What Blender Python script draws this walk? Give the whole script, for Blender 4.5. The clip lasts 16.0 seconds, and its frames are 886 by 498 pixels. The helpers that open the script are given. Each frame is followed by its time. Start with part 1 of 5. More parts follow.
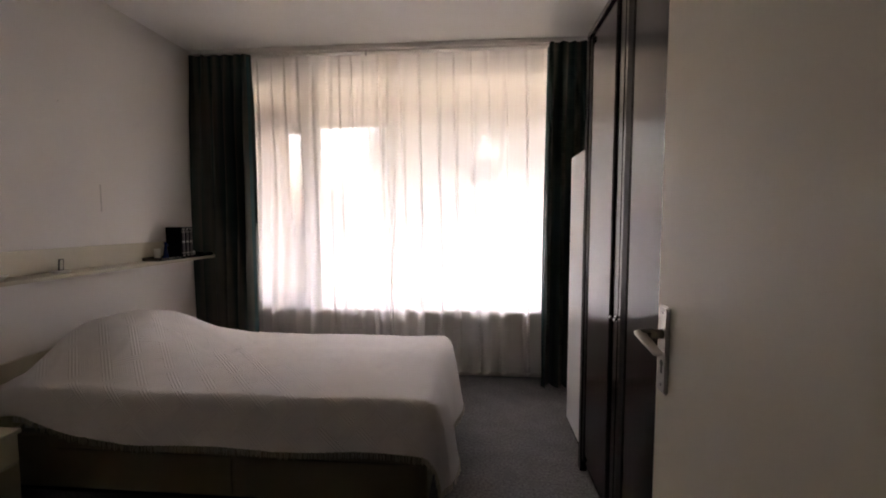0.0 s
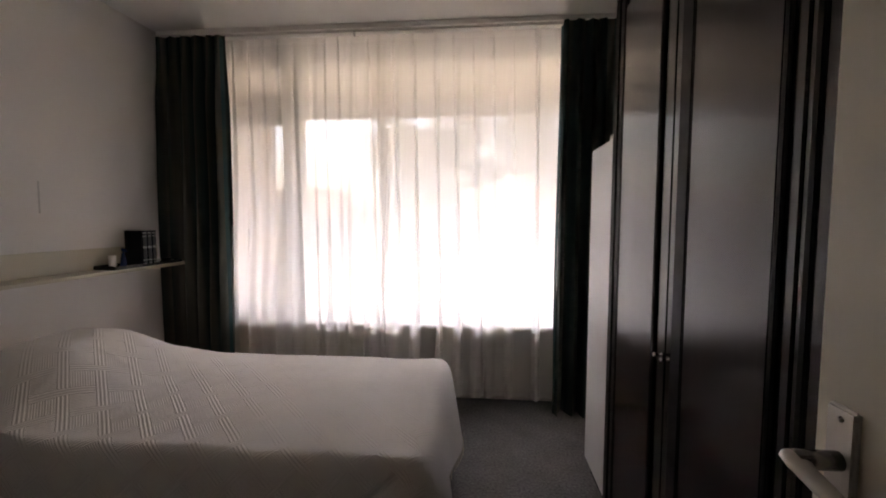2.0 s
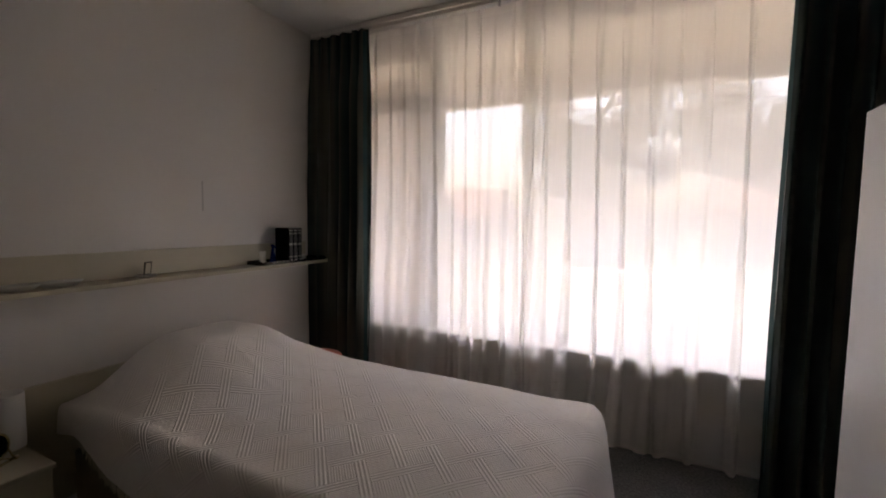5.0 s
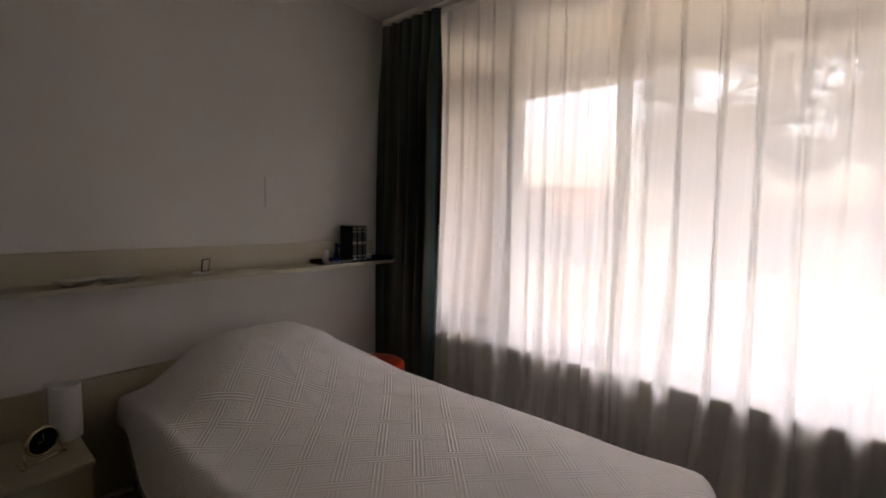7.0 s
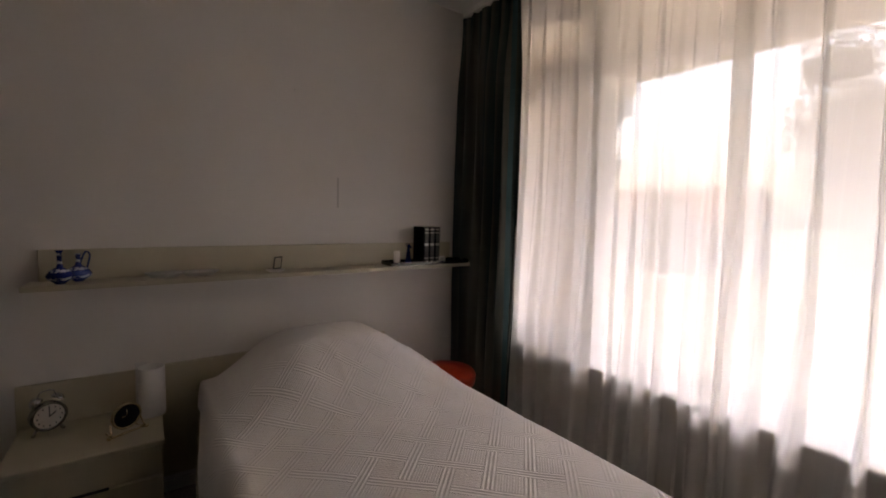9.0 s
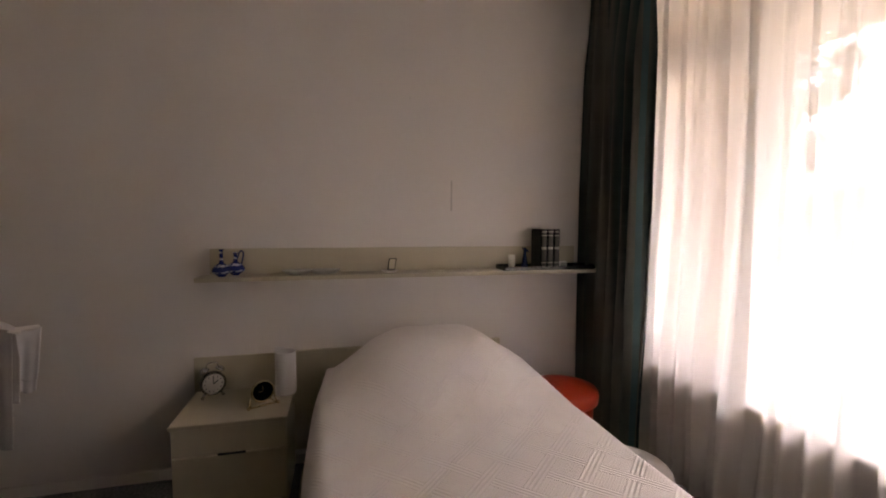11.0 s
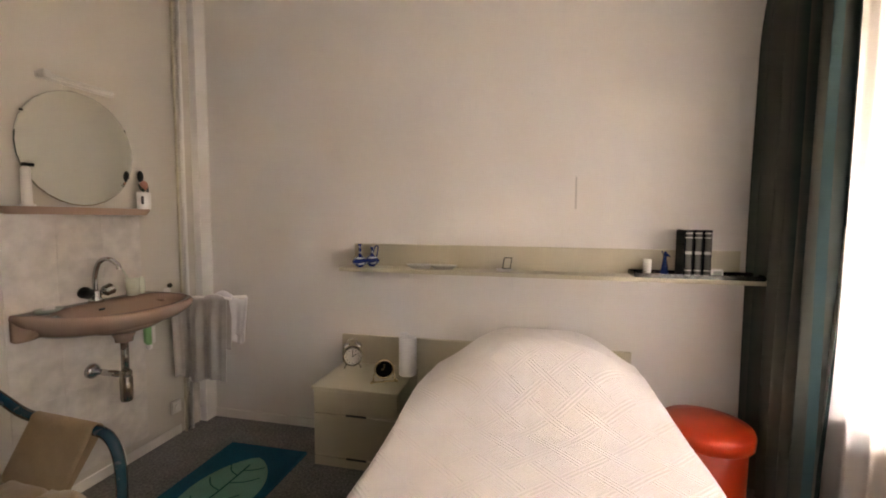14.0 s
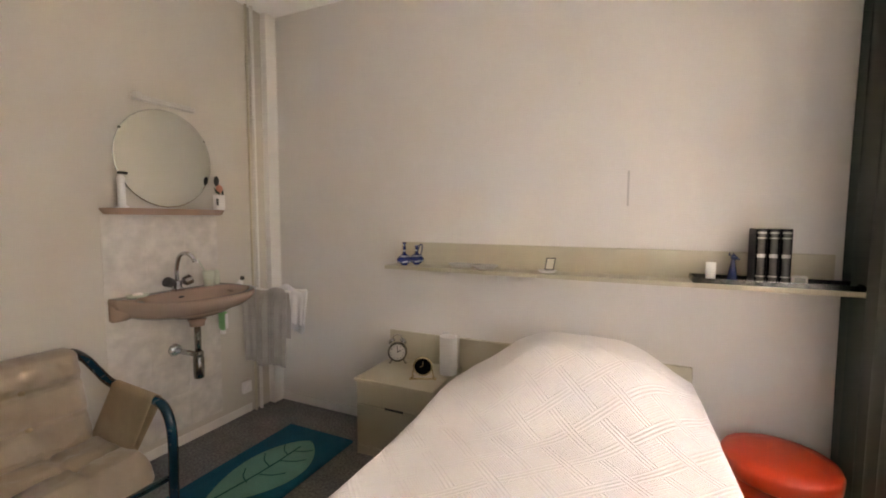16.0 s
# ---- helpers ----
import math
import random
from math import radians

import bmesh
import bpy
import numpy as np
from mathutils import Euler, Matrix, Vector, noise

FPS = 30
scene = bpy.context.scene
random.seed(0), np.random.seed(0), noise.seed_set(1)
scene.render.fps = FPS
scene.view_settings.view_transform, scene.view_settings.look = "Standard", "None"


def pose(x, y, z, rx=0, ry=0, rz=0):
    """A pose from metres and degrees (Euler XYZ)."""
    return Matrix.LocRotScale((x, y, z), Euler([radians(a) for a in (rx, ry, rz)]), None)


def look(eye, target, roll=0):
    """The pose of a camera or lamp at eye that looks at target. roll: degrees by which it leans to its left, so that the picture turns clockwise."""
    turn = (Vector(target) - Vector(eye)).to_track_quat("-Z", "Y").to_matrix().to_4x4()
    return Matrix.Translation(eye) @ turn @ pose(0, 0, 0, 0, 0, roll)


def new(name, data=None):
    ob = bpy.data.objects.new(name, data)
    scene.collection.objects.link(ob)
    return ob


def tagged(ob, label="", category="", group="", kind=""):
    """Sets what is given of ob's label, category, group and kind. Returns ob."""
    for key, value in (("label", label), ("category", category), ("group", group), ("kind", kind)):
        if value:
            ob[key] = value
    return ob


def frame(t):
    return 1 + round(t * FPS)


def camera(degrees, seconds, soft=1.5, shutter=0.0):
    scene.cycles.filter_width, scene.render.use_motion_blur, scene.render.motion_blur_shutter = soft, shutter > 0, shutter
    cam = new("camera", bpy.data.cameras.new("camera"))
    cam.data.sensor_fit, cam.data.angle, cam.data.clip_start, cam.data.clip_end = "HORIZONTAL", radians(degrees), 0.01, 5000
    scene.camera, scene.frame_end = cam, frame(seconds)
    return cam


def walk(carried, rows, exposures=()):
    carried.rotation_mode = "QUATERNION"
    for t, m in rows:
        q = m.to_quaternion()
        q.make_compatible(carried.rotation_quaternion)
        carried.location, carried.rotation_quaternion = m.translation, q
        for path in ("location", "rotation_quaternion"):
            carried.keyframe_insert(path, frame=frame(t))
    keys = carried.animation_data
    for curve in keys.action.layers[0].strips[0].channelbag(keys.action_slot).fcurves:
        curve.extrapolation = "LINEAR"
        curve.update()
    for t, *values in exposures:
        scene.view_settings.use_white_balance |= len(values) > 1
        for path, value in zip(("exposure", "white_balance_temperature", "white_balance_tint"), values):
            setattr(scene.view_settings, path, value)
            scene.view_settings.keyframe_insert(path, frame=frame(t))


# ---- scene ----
cam = camera(92.9, 16.0, soft=1.9)
PATH = [
    (0, (2.26, -0.129, 1.284), (2.095, 1.859, 1.149), 0.0),
    (0.5, (2.271, -0.046, 1.281), (2.103, 1.943, 1.157), 0.2),
    (1, (2.263, 0.057, 1.276), (2.096, 2.045, 1.138), 0.1),
    (1.5, (2.257, 0.173, 1.288), (2.091, 2.161, 1.153), 0.2),
    (2, (2.261, 0.262, 1.301), (2.081, 2.25, 1.17), 0.2),
    (2.5, (2.258, 0.34, 1.303), (2.052, 2.324, 1.165), 0.1),
    (3, (2.247, 0.429, 1.307), (1.924, 2.398, 1.169), 0.3),
    (3.5, (2.243, 0.499, 1.304), (1.756, 2.433, 1.167), 0.4),
    (4, (2.248, 0.559, 1.304), (1.613, 2.451, 1.167), 0.6),
    (6.5, (2.206, 0.99, 1.315), (1.036, 2.604, 1.161), 1.2),
    (7, (2.209, 1.073, 1.316), (0.947, 2.616, 1.156), 1.4),
    (7.5, (2.219, 1.152, 1.317), (0.868, 2.618, 1.159), 1.5),
    (8, (2.231, 1.225, 1.315), (0.788, 2.6, 1.158), 1.5),
    (10.5, (2.263, 1.566, 1.28), (0.386, 2.242, 1.14), 0.7),
    (11, (2.266, 1.623, 1.278), (0.33, 2.109, 1.145), 0.4),
    (11.5, (2.259, 1.684, 1.278), (0.291, 2.012, 1.141), 0.4),
    (12, (2.253, 1.755, 1.279), (0.266, 1.934, 1.14), 0.5),
    (12.5, (2.26, 1.829, 1.282), (0.265, 1.842, 1.145), 0.4),
    (13, (2.282, 1.902, 1.285), (0.292, 1.753, 1.15), 0.5),
    (13.5, (2.289, 1.967, 1.285), (0.316, 1.667, 1.147), 0.5),
    (14, (2.279, 2.032, 1.281), (0.329, 1.61, 1.137), 0.4),
    (14.5, (2.245, 2.096, 1.275), (0.325, 1.558, 1.124), 0.3),
    (15, (2.215, 2.176, 1.272), (0.322, 1.547, 1.125), 0.3),
    (15.5, (2.195, 2.244, 1.272), (0.333, 1.529, 1.122), 0.3),
    (16, (2.173, 2.278, 1.273), (0.36, 1.447, 1.129), 0.2),
]
EXPOSURE = [(0, 4.2, 7800, 22), (2, 3.95, 7800, 20), (4, 3.6, 7800, 20), (8, 3.55, 8000, 20), (10.5, 4.15, 8500, 27), (12.5, 5.15, 8900, 26), (14, 5.7, 8900, 21), (16, 5.82, 8400, 18)]
walk(cam, [(t, look(eye, target, roll)) for t, eye, target, roll in PATH], EXPOSURE)

# ---- sky, sun ----
SKY_STRENGTH, SUN_STRENGTH = 0.15, 0.5
SUN_ELEVATION, SUN_AZIMUTH = radians(80), radians(330)
world = bpy.data.worlds.new("world")
scene.world = world
world.use_nodes = True
wn = world.node_tree.nodes
sky = wn.new("ShaderNodeTexSky")
sky.sky_type, sky.sun_disc = "NISHITA", False
sky.sun_elevation, sky.sun_rotation = SUN_ELEVATION, SUN_AZIMUTH
sky.dust_density, sky.air_density, sky.ozone_density = 5.0, 1.0, 0.4
wn["Background"].inputs[1].default_value = SKY_STRENGTH
# overcast: the cloud cover is brighter overhead than at the horizon
coord, height, cover_gain, clouds = (wn.new("ShaderNode" + k) for k in ("TexCoord", "SeparateXYZ", "MapRange", "VectorMath"))
cover_gain.inputs["To Min"].default_value, cover_gain.inputs["To Max"].default_value = 0.7, 1.7
clouds.operation = "SCALE"
for a, b in ((coord.outputs["Generated"], height.inputs[0]), (height.outputs[2], cover_gain.inputs[0]), (sky.outputs[0], clouds.inputs[0]),
             (cover_gain.outputs[0], clouds.inputs["Scale"]), (clouds.outputs[0], wn["Background"].inputs[0])):
    world.node_tree.links.new(a, b)
sun = new("sun", bpy.data.lights.new("sun", "SUN"))
sun.data.energy, sun.data.angle, sun.data.color = SUN_STRENGTH, radians(12), (1.0, 0.97, 0.94)
to_sun = Vector((math.sin(SUN_AZIMUTH) * math.cos(SUN_ELEVATION), math.cos(SUN_AZIMUTH) * math.cos(SUN_ELEVATION), math.sin(SUN_ELEVATION)))
sun.matrix_world = look((0, 0, 20), Vector((0, 0, 20)) - to_sun)

# ---- room measures, metres ----
W, D, H = 3.42, 3.30, 2.60          # x: bed wall at 0; y: washbasin wall at 0, window wall at D
DOOR_X0, DOOR_X1 = 1.86, 2.68


# ---- materials ----
def material(name, color=(0.8, 0.8, 0.8), rough=0.6, metal=0.0, vary=0.0, vary_scale=3.0, grain=0.0, grain_scale=120.0, bump=0.0,
             bump_scale=60.0, stretch=(1, 1, 1), coat=0.0, sheen=0.0, spec=0.5, random_tone=0.0):
    """Principled paint, cloth or metal with slow stains (vary), fine grain and relief, in object space."""
    m = bpy.data.materials.new(name)
    m.use_nodes = True
    nt = m.node_tree
    p = nt.nodes["Principled BSDF"]
    p.inputs["Roughness"].default_value = rough
    p.inputs["Metallic"].default_value = metal
    p.inputs["Coat Weight"].default_value = coat
    p.inputs["Sheen Weight"].default_value = sheen
    p.inputs["Specular IOR Level"].default_value = spec
    col = nt.nodes.new("ShaderNodeRGB")
    col.outputs[0].default_value = (*color, 1)
    out = col.outputs[0]
    tex = nt.nodes.new("ShaderNodeNewGeometry")
    mapping = nt.nodes.new("ShaderNodeMapping")
    mapping.inputs["Scale"].default_value = stretch
    nt.links.new(tex.outputs["Position"], mapping.inputs[0])

    def tone(fac, amount, source):
        mix = nt.nodes.new("ShaderNodeMixRGB")
        mix.blend_type = "MULTIPLY"
        ramp = nt.nodes.new("ShaderNodeMapRange")
        ramp.inputs["From Min"].default_value, ramp.inputs["From Max"].default_value = 0.3, 0.7
        ramp.inputs["To Min"].default_value, ramp.inputs["To Max"].default_value = 1 - amount, 1.0
        nt.links.new(fac, ramp.inputs[0])
        mix.inputs[0].default_value = 1
        nt.links.new(source, mix.inputs[1])
        nt.links.new(ramp.outputs[0], mix.inputs[2])
        return mix.outputs[0]

    def noise_tex(scale, detail):
        n = nt.nodes.new("ShaderNodeTexNoise")
        n.inputs["Scale"].default_value, n.inputs["Detail"].default_value = scale, detail
        nt.links.new(mapping.outputs[0], n.inputs["Vector"])
        return n
    if vary:
        out = tone(noise_tex(vary_scale, 4).outputs[0], vary, out)
    if grain:
        out = tone(noise_tex(grain_scale, 3).outputs[0], grain, out)
    if random_tone:
        info = nt.nodes.new("ShaderNodeObjectInfo")
        out = tone(info.outputs["Random"], random_tone, out)
    nt.links.new(out, p.inputs["Base Color"])
    if bump:
        b = nt.nodes.new("ShaderNodeBump")
        b.inputs["Strength"].default_value = 1.0
        b.inputs["Distance"].default_value = bump
        nt.links.new(noise_tex(bump_scale, 5).outputs[0], b.inputs["Height"])
        nt.links.new(b.outputs[0], p.inputs["Normal"])
    if rough < 0.6 and vary:
        r = nt.nodes.new("ShaderNodeMapRange")
        r.inputs["To Min"].default_value, r.inputs["To Max"].default_value = rough * 0.75, min(1, rough * 1.3)
        nt.links.new(noise_tex(vary_scale * 2.3, 5).outputs[0], r.inputs[0])
        nt.links.new(r.outputs[0], p.inputs["Roughness"])
    return m


def math_node(nt, op, a, b=None, c=None):
    n = nt.nodes.new("ShaderNodeMath")
    n.operation = op
    for i, v in enumerate((a, b, c)):
        if v is None:
            continue
        if isinstance(v, (int, float)):
            n.inputs[i].default_value = v
        else:
            nt.links.new(v, n.inputs[i])
    return n.outputs[0]


def sheer_material():
    """Thin white voile: a little light goes straight through, most of it is scattered to both sides."""
    m = bpy.data.materials.new("sheer_voile")
    m.use_nodes = True
    nt = m.node_tree
    nt.nodes.remove(nt.nodes["Principled BSDF"])
    clear, lucent, diff = (nt.nodes.new("ShaderNodeBsdf" + k) for k in ("Transparent", "Translucent", "Diffuse"))
    lucent.inputs[0].default_value = (0.93, 0.91, 0.875, 1)
    diff.inputs[0].default_value = (0.90, 0.88, 0.85, 1)
    clear.inputs[0].default_value = (0.97, 0.96, 0.94, 1)
    cloth, mix = nt.nodes.new("ShaderNodeMixShader"), nt.nodes.new("ShaderNodeMixShader")
    cloth.inputs[0].default_value = 0.72
    uv = nt.nodes.new("ShaderNodeUVMap")
    sep = nt.nodes.new("ShaderNodeSeparateXYZ")
    nt.links.new(uv.outputs[0], sep.inputs[0])
    n = nt.nodes.new("ShaderNodeTexNoise")
    n.inputs["Scale"].default_value = 3.0
    stretch = nt.nodes.new("ShaderNodeMapping")
    stretch.inputs["Scale"].default_value = (13, 0.22, 1)
    nt.links.new(uv.outputs[0], stretch.inputs[0])
    nt.links.new(stretch.outputs[0], n.inputs["Vector"])
    hem = math_node(nt, "LESS_THAN", sep.outputs[1], 0.025)
    top = math_node(nt, "GREATER_THAN", sep.outputs[1], 2.44)
    fine = nt.nodes.new("ShaderNodeTexNoise")
    fine.inputs["Scale"].default_value, fine.inputs["Detail"].default_value = 3.0, 3
    thin = nt.nodes.new("ShaderNodeMapping")
    thin.inputs["Scale"].default_value = (34, 0.10, 1)
    nt.links.new(uv.outputs[0], thin.inputs[0])
    nt.links.new(thin.outputs[0], fine.inputs["Vector"])
    doubled = nt.nodes.new("ShaderNodeMapRange")
    doubled.inputs["From Min"].default_value, doubled.inputs["From Max"].default_value = 0.55, 0.68
    nt.links.new(fine.outputs[0], doubled.inputs[0])
    dense = math_node(nt, "ADD", math_node(nt, "MULTIPLY", n.outputs[0], 0.05), 0.855)
    dense = math_node(nt, "ADD", dense, math_node(nt, "MULTIPLY", doubled.outputs[0], 0.02))
    dense = math_node(nt, "ADD", dense, math_node(nt, "MULTIPLY", math_node(nt, "ADD", hem, top), 0.05))
    nt.links.new(dense, mix.inputs[0])
    nt.links.new(diff.outputs[0], cloth.inputs[1])
    nt.links.new(lucent.outputs[0], cloth.inputs[2])
    nt.links.new(clear.outputs[0], mix.inputs[1])
    nt.links.new(cloth.outputs[0], mix.inputs[2])
    nt.links.new(mix.outputs[0], nt.nodes["Material Output"].inputs[0])
    return m


def drape_material():
    """Heavy woven curtain with soft vertical stripes of dark green, slate and taupe; U runs along the cloth in metres."""
    m = material("drape_cloth", (0.1, 0.11, 0.1), rough=0.9, sheen=0.05, spec=0.15, bump=0.0004, bump_scale=900)
    nt = m.node_tree
    p = nt.nodes["Principled BSDF"]
    uv = nt.nodes.new("ShaderNodeUVMap")
    sep = nt.nodes.new("ShaderNodeSeparateXYZ")
    nt.links.new(uv.outputs[0], sep.inputs[0])
    u = math_node(nt, "FRACT", math_node(nt, "MULTIPLY", sep.outputs[0], 4.6))
    ramp = nt.nodes.new("ShaderNodeValToRGB")
    ramp.color_ramp.interpolation = "B_SPLINE"
    # woven stripes; the two taupe stops are lifted to paint highlights on the folds
    stops = [(0.0, (0.014, 0.029, 0.029)), (0.22, (0.044, 0.066, 0.062)), (0.42, (0.125, 0.126, 0.102)), (0.58, (0.136, 0.134, 0.110)),
             (0.72, (0.034, 0.058, 0.057)), (0.88, (0.010, 0.029, 0.031)), (1.0, (0.014, 0.029, 0.029))]
    for i, (at, c) in enumerate(stops):
        e = ramp.color_ramp.elements[i] if i < 2 else ramp.color_ramp.elements.new(at)
        e.position, e.color = at, (*c, 1)
    nt.links.new(u, ramp.inputs[0])
    nt.links.new(ramp.outputs[0], p.inputs["Base Color"])
    return m


def coverlet_material():
    """Matelasse cotton: a diagonal lattice of ribbed bands, its squares filled with ribs one way and the other. UV in metres."""
    m = material("coverlet_cotton", (0.92, 0.885, 0.855), rough=0.9, vary=0.05, vary_scale=5, sheen=0.1)
    nt = m.node_tree
    p = nt.nodes["Principled BSDF"]
    uv = nt.nodes.new("ShaderNodeUVMap")
    sep = nt.nodes.new("ShaderNodeSeparateXYZ")
    nt.links.new(uv.outputs[0], sep.inputs[0])
    x, y = sep.outputs[0], sep.outputs[1]
    size = 0.118
    a = math_node(nt, "DIVIDE", math_node(nt, "ADD", math_node(nt, "MULTIPLY", x, 0.707), math_node(nt, "MULTIPLY", y, 0.707)), size)
    b = math_node(nt, "DIVIDE", math_node(nt, "SUBTRACT", math_node(nt, "MULTIPLY", y, 0.707), math_node(nt, "MULTIPLY", x, 0.707)), size)
    fa, fb = math_node(nt, "FRACT", a), math_node(nt, "FRACT", b)

    def ribs(v, count):
        return math_node(nt, "ADD", math_node(nt, "MULTIPLY", math_node(nt, "SINE", math_node(nt, "MULTIPLY", v, 2 * math.pi * count)), 0.5), 0.5)
    band_a = math_node(nt, "LESS_THAN", fa, 0.32)
    band_b = math_node(nt, "LESS_THAN", fb, 0.32)
    parity = math_node(nt, "MODULO", math_node(nt, "ADD", math_node(nt, "ABSOLUTE", math_node(nt, "FLOOR", a)), math_node(nt, "ABSOLUTE", math_node(nt, "FLOOR", b))), 2)
    over = math_node(nt, "GREATER_THAN", parity, 0.5)
    on_a = math_node(nt, "MULTIPLY", band_a, math_node(nt, "SUBTRACT", 1, math_node(nt, "MULTIPLY", band_b, over)))
    on_b = math_node(nt, "MULTIPLY", band_b, math_node(nt, "SUBTRACT", 1, on_a))
    rest = math_node(nt, "SUBTRACT", 1, math_node(nt, "MAXIMUM", on_a, on_b))
    under = math_node(nt, "SUBTRACT", 1, over)
    lines = math_node(nt, "ADD", math_node(nt, "MULTIPLY", ribs(fa, 15), over), math_node(nt, "MULTIPLY", ribs(fb, 15), under))
    waffle = math_node(nt, "MULTIPLY", math_node(nt, "MULTIPLY", lines, math_node(nt, "MULTIPLY_ADD", math_node(nt, "MULTIPLY", ribs(fa, 7), ribs(fb, 7)), 0.6, 0.4)), 0.8)
    h = math_node(nt, "ADD", math_node(nt, "MULTIPLY", on_a, math_node(nt, "MULTIPLY_ADD", ribs(fa, 9.4), 1.2, 0.5)),
                  math_node(nt, "ADD", math_node(nt, "MULTIPLY", on_b, math_node(nt, "MULTIPLY_ADD", ribs(fb, 9.4), 1.2, 0.5)), math_node(nt, "MULTIPLY", rest, math_node(nt, "MULTIPLY", waffle, 0.75))))
    n = nt.nodes.new("ShaderNodeTexNoise")
    n.inputs["Scale"].default_value, n.inputs["Detail"].default_value = 500, 2
    nt.links.new(uv.outputs[0], n.inputs["Vector"])
    h = math_node(nt, "ADD", h, math_node(nt, "MULTIPLY", n.outputs[0], 0.25))
    bump = nt.nodes.new("ShaderNodeBump")
    bump.inputs["Distance"].default_value = 0.0013
    nt.links.new(h, bump.inputs["Height"])
    nt.links.new(bump.outputs[0], p.inputs["Normal"])
    return m


def carpet_material():
    m = material("carpet_loop", (0.29, 0.285, 0.28), rough=1.0, vary=0.22, vary_scale=7, grain=0.5, grain_scale=80, bump=0.008, bump_scale=75, spec=0.1)
    return m


def wall_material(name, color):
    return material(name, color, rough=0.85, vary=0.07, vary_scale=1.3, bump=0.0008, bump_scale=45, spec=0.25)


def tile_material():
    """White wall tile with a soft grey marble cloud."""
    m = material("marbled_tile", (0.66, 0.62, 0.555), rough=0.3, vary=0.24, vary_scale=14, spec=0.4)
    return m


def rug_material():
    return material("rug_pile_teal", (0.004, 0.13, 0.21), rough=1.0, grain=0.5, grain_scale=260, vary=0.15, vary_scale=8, bump=0.003, bump_scale=260, spec=0.1)


def glass_material(name, tint=(1, 1, 1), rough=0.0):
    m = bpy.data.materials.new(name)
    m.use_nodes = True
    p = m.node_tree.nodes["Principled BSDF"]
    p.inputs["Base Color"].default_value = (*tint, 1)
    p.inputs["Transmission Weight"].default_value = 1
    p.inputs["Roughness"].default_value = rough
    p.inputs["IOR"].default_value = 1.45
    return m


def delft_material():
    m = material("blue_white_pottery", (0.8, 0.8, 0.82), rough=0.2, spec=0.6)
    nt = m.node_tree
    p = nt.nodes["Principled BSDF"]
    tex = nt.nodes.new("ShaderNodeTexCoord")
    sep = nt.nodes.new("ShaderNodeSeparateXYZ")
    nt.links.new(tex.outputs["Object"], sep.inputs[0])
    n = nt.nodes.new("ShaderNodeTexNoise")
    n.inputs["Scale"].default_value = 85
    nt.links.new(tex.outputs["Object"], n.inputs["Vector"])
    bands = math_node(nt, "ADD", math_node(nt, "SINE", math_node(nt, "MULTIPLY", sep.outputs[2], 210)), math_node(nt, "MULTIPLY", math_node(nt, "SUBTRACT", n.outputs[0], 0.5), 5))
    ramp = nt.nodes.new("ShaderNodeValToRGB")
    ramp.color_ramp.elements[0].position, ramp.color_ramp.elements[0].color = 0.30, (0.62, 0.66, 0.75, 1)
    ramp.color_ramp.elements[1].position, ramp.color_ramp.elements[1].color = 0.46, (0.012, 0.025, 0.16, 1)
    nt.links.new(math_node(nt, "MULTIPLY_ADD", bands, 0.35, 0.65), ramp.inputs[0])
    nt.links.new(ramp.outputs[0], p.inputs["Base Color"])
    return m


def veneer_material():
    """Very dark glossy mahogany with upright grain."""
    m = material("dark_mahogany", (0.015, 0.003, 0.0028), rough=0.15, vary=0.2, vary_scale=2.5, grain=0.4, grain_scale=30, stretch=(1.5, 1.5, 0.12),
                 spec=0.3)
    return m


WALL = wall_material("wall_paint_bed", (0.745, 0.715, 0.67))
# warmer basin wall, its paint darkened for light fall-off from the window
WALL2 = wall_material("wall_paint_basin_dimmed", (0.58, 0.54, 0.465))
# dark colour stands in for a hall without light, to cut bounce
HALLDARK = wall_material("unlit_hall_dark", (0.22, 0.20, 0.18))
# olive-brown bed base, toned darker to include the shadow low on the bed
BASE = material("olive_brown_laminate_shaded", (0.25, 0.21, 0.13), rough=0.4, vary=0.08, vary_scale=5)
CEIL = wall_material("ceiling_paint", (0.83, 0.82, 0.79))
CARPET = carpet_material()
PAINT = material("white_gloss_paint", (0.74, 0.72, 0.67), rough=0.4, vary=0.06, vary_scale=4, bump=0.0002, bump_scale=120)
DOORPAINT = material("door_paint", (0.85, 0.80, 0.67), rough=0.42, vary=0.08, vary_scale=3, bump=0.0003, bump_scale=90)
CREAM = material("cream_laminate", (0.55, 0.50, 0.37), rough=0.35, vary=0.06, vary_scale=5, bump=0.0001, bump_scale=200)
VENEER = veneer_material()
# wood painted near black to carry the shade in gaps and under furniture
SHADEWOOD = material("shade_black_wood", (0.006, 0.004, 0.0035), spec=0.08, rough=0.5, vary=0.3, vary_scale=6)
LAMINATE = material("white_laminate", (0.72, 0.71, 0.69), rough=0.45, vary=0.05, vary_scale=4)
CHROME = material("chrome", (0.58, 0.58, 0.59), rough=0.12, metal=1.0, vary=0.1, vary_scale=20)
BRUSHED = material("satin_aluminium", (0.62, 0.60, 0.56), rough=0.36, metal=1.0, vary=0.12, vary_scale=30)
GOLD = material("polished_brass", (0.74, 0.63, 0.42), rough=0.16, metal=1.0, vary=0.1, vary_scale=30)
SHEER, DRAPE, COVER = sheer_material(), drape_material(), coverlet_material()
FRINGE = material("cotton_fringe", (0.70, 0.64, 0.52), rough=0.95, random_tone=0.2)
TILE, GROUT = tile_material(), material("tile_grout", (0.64, 0.60, 0.545), rough=0.9)
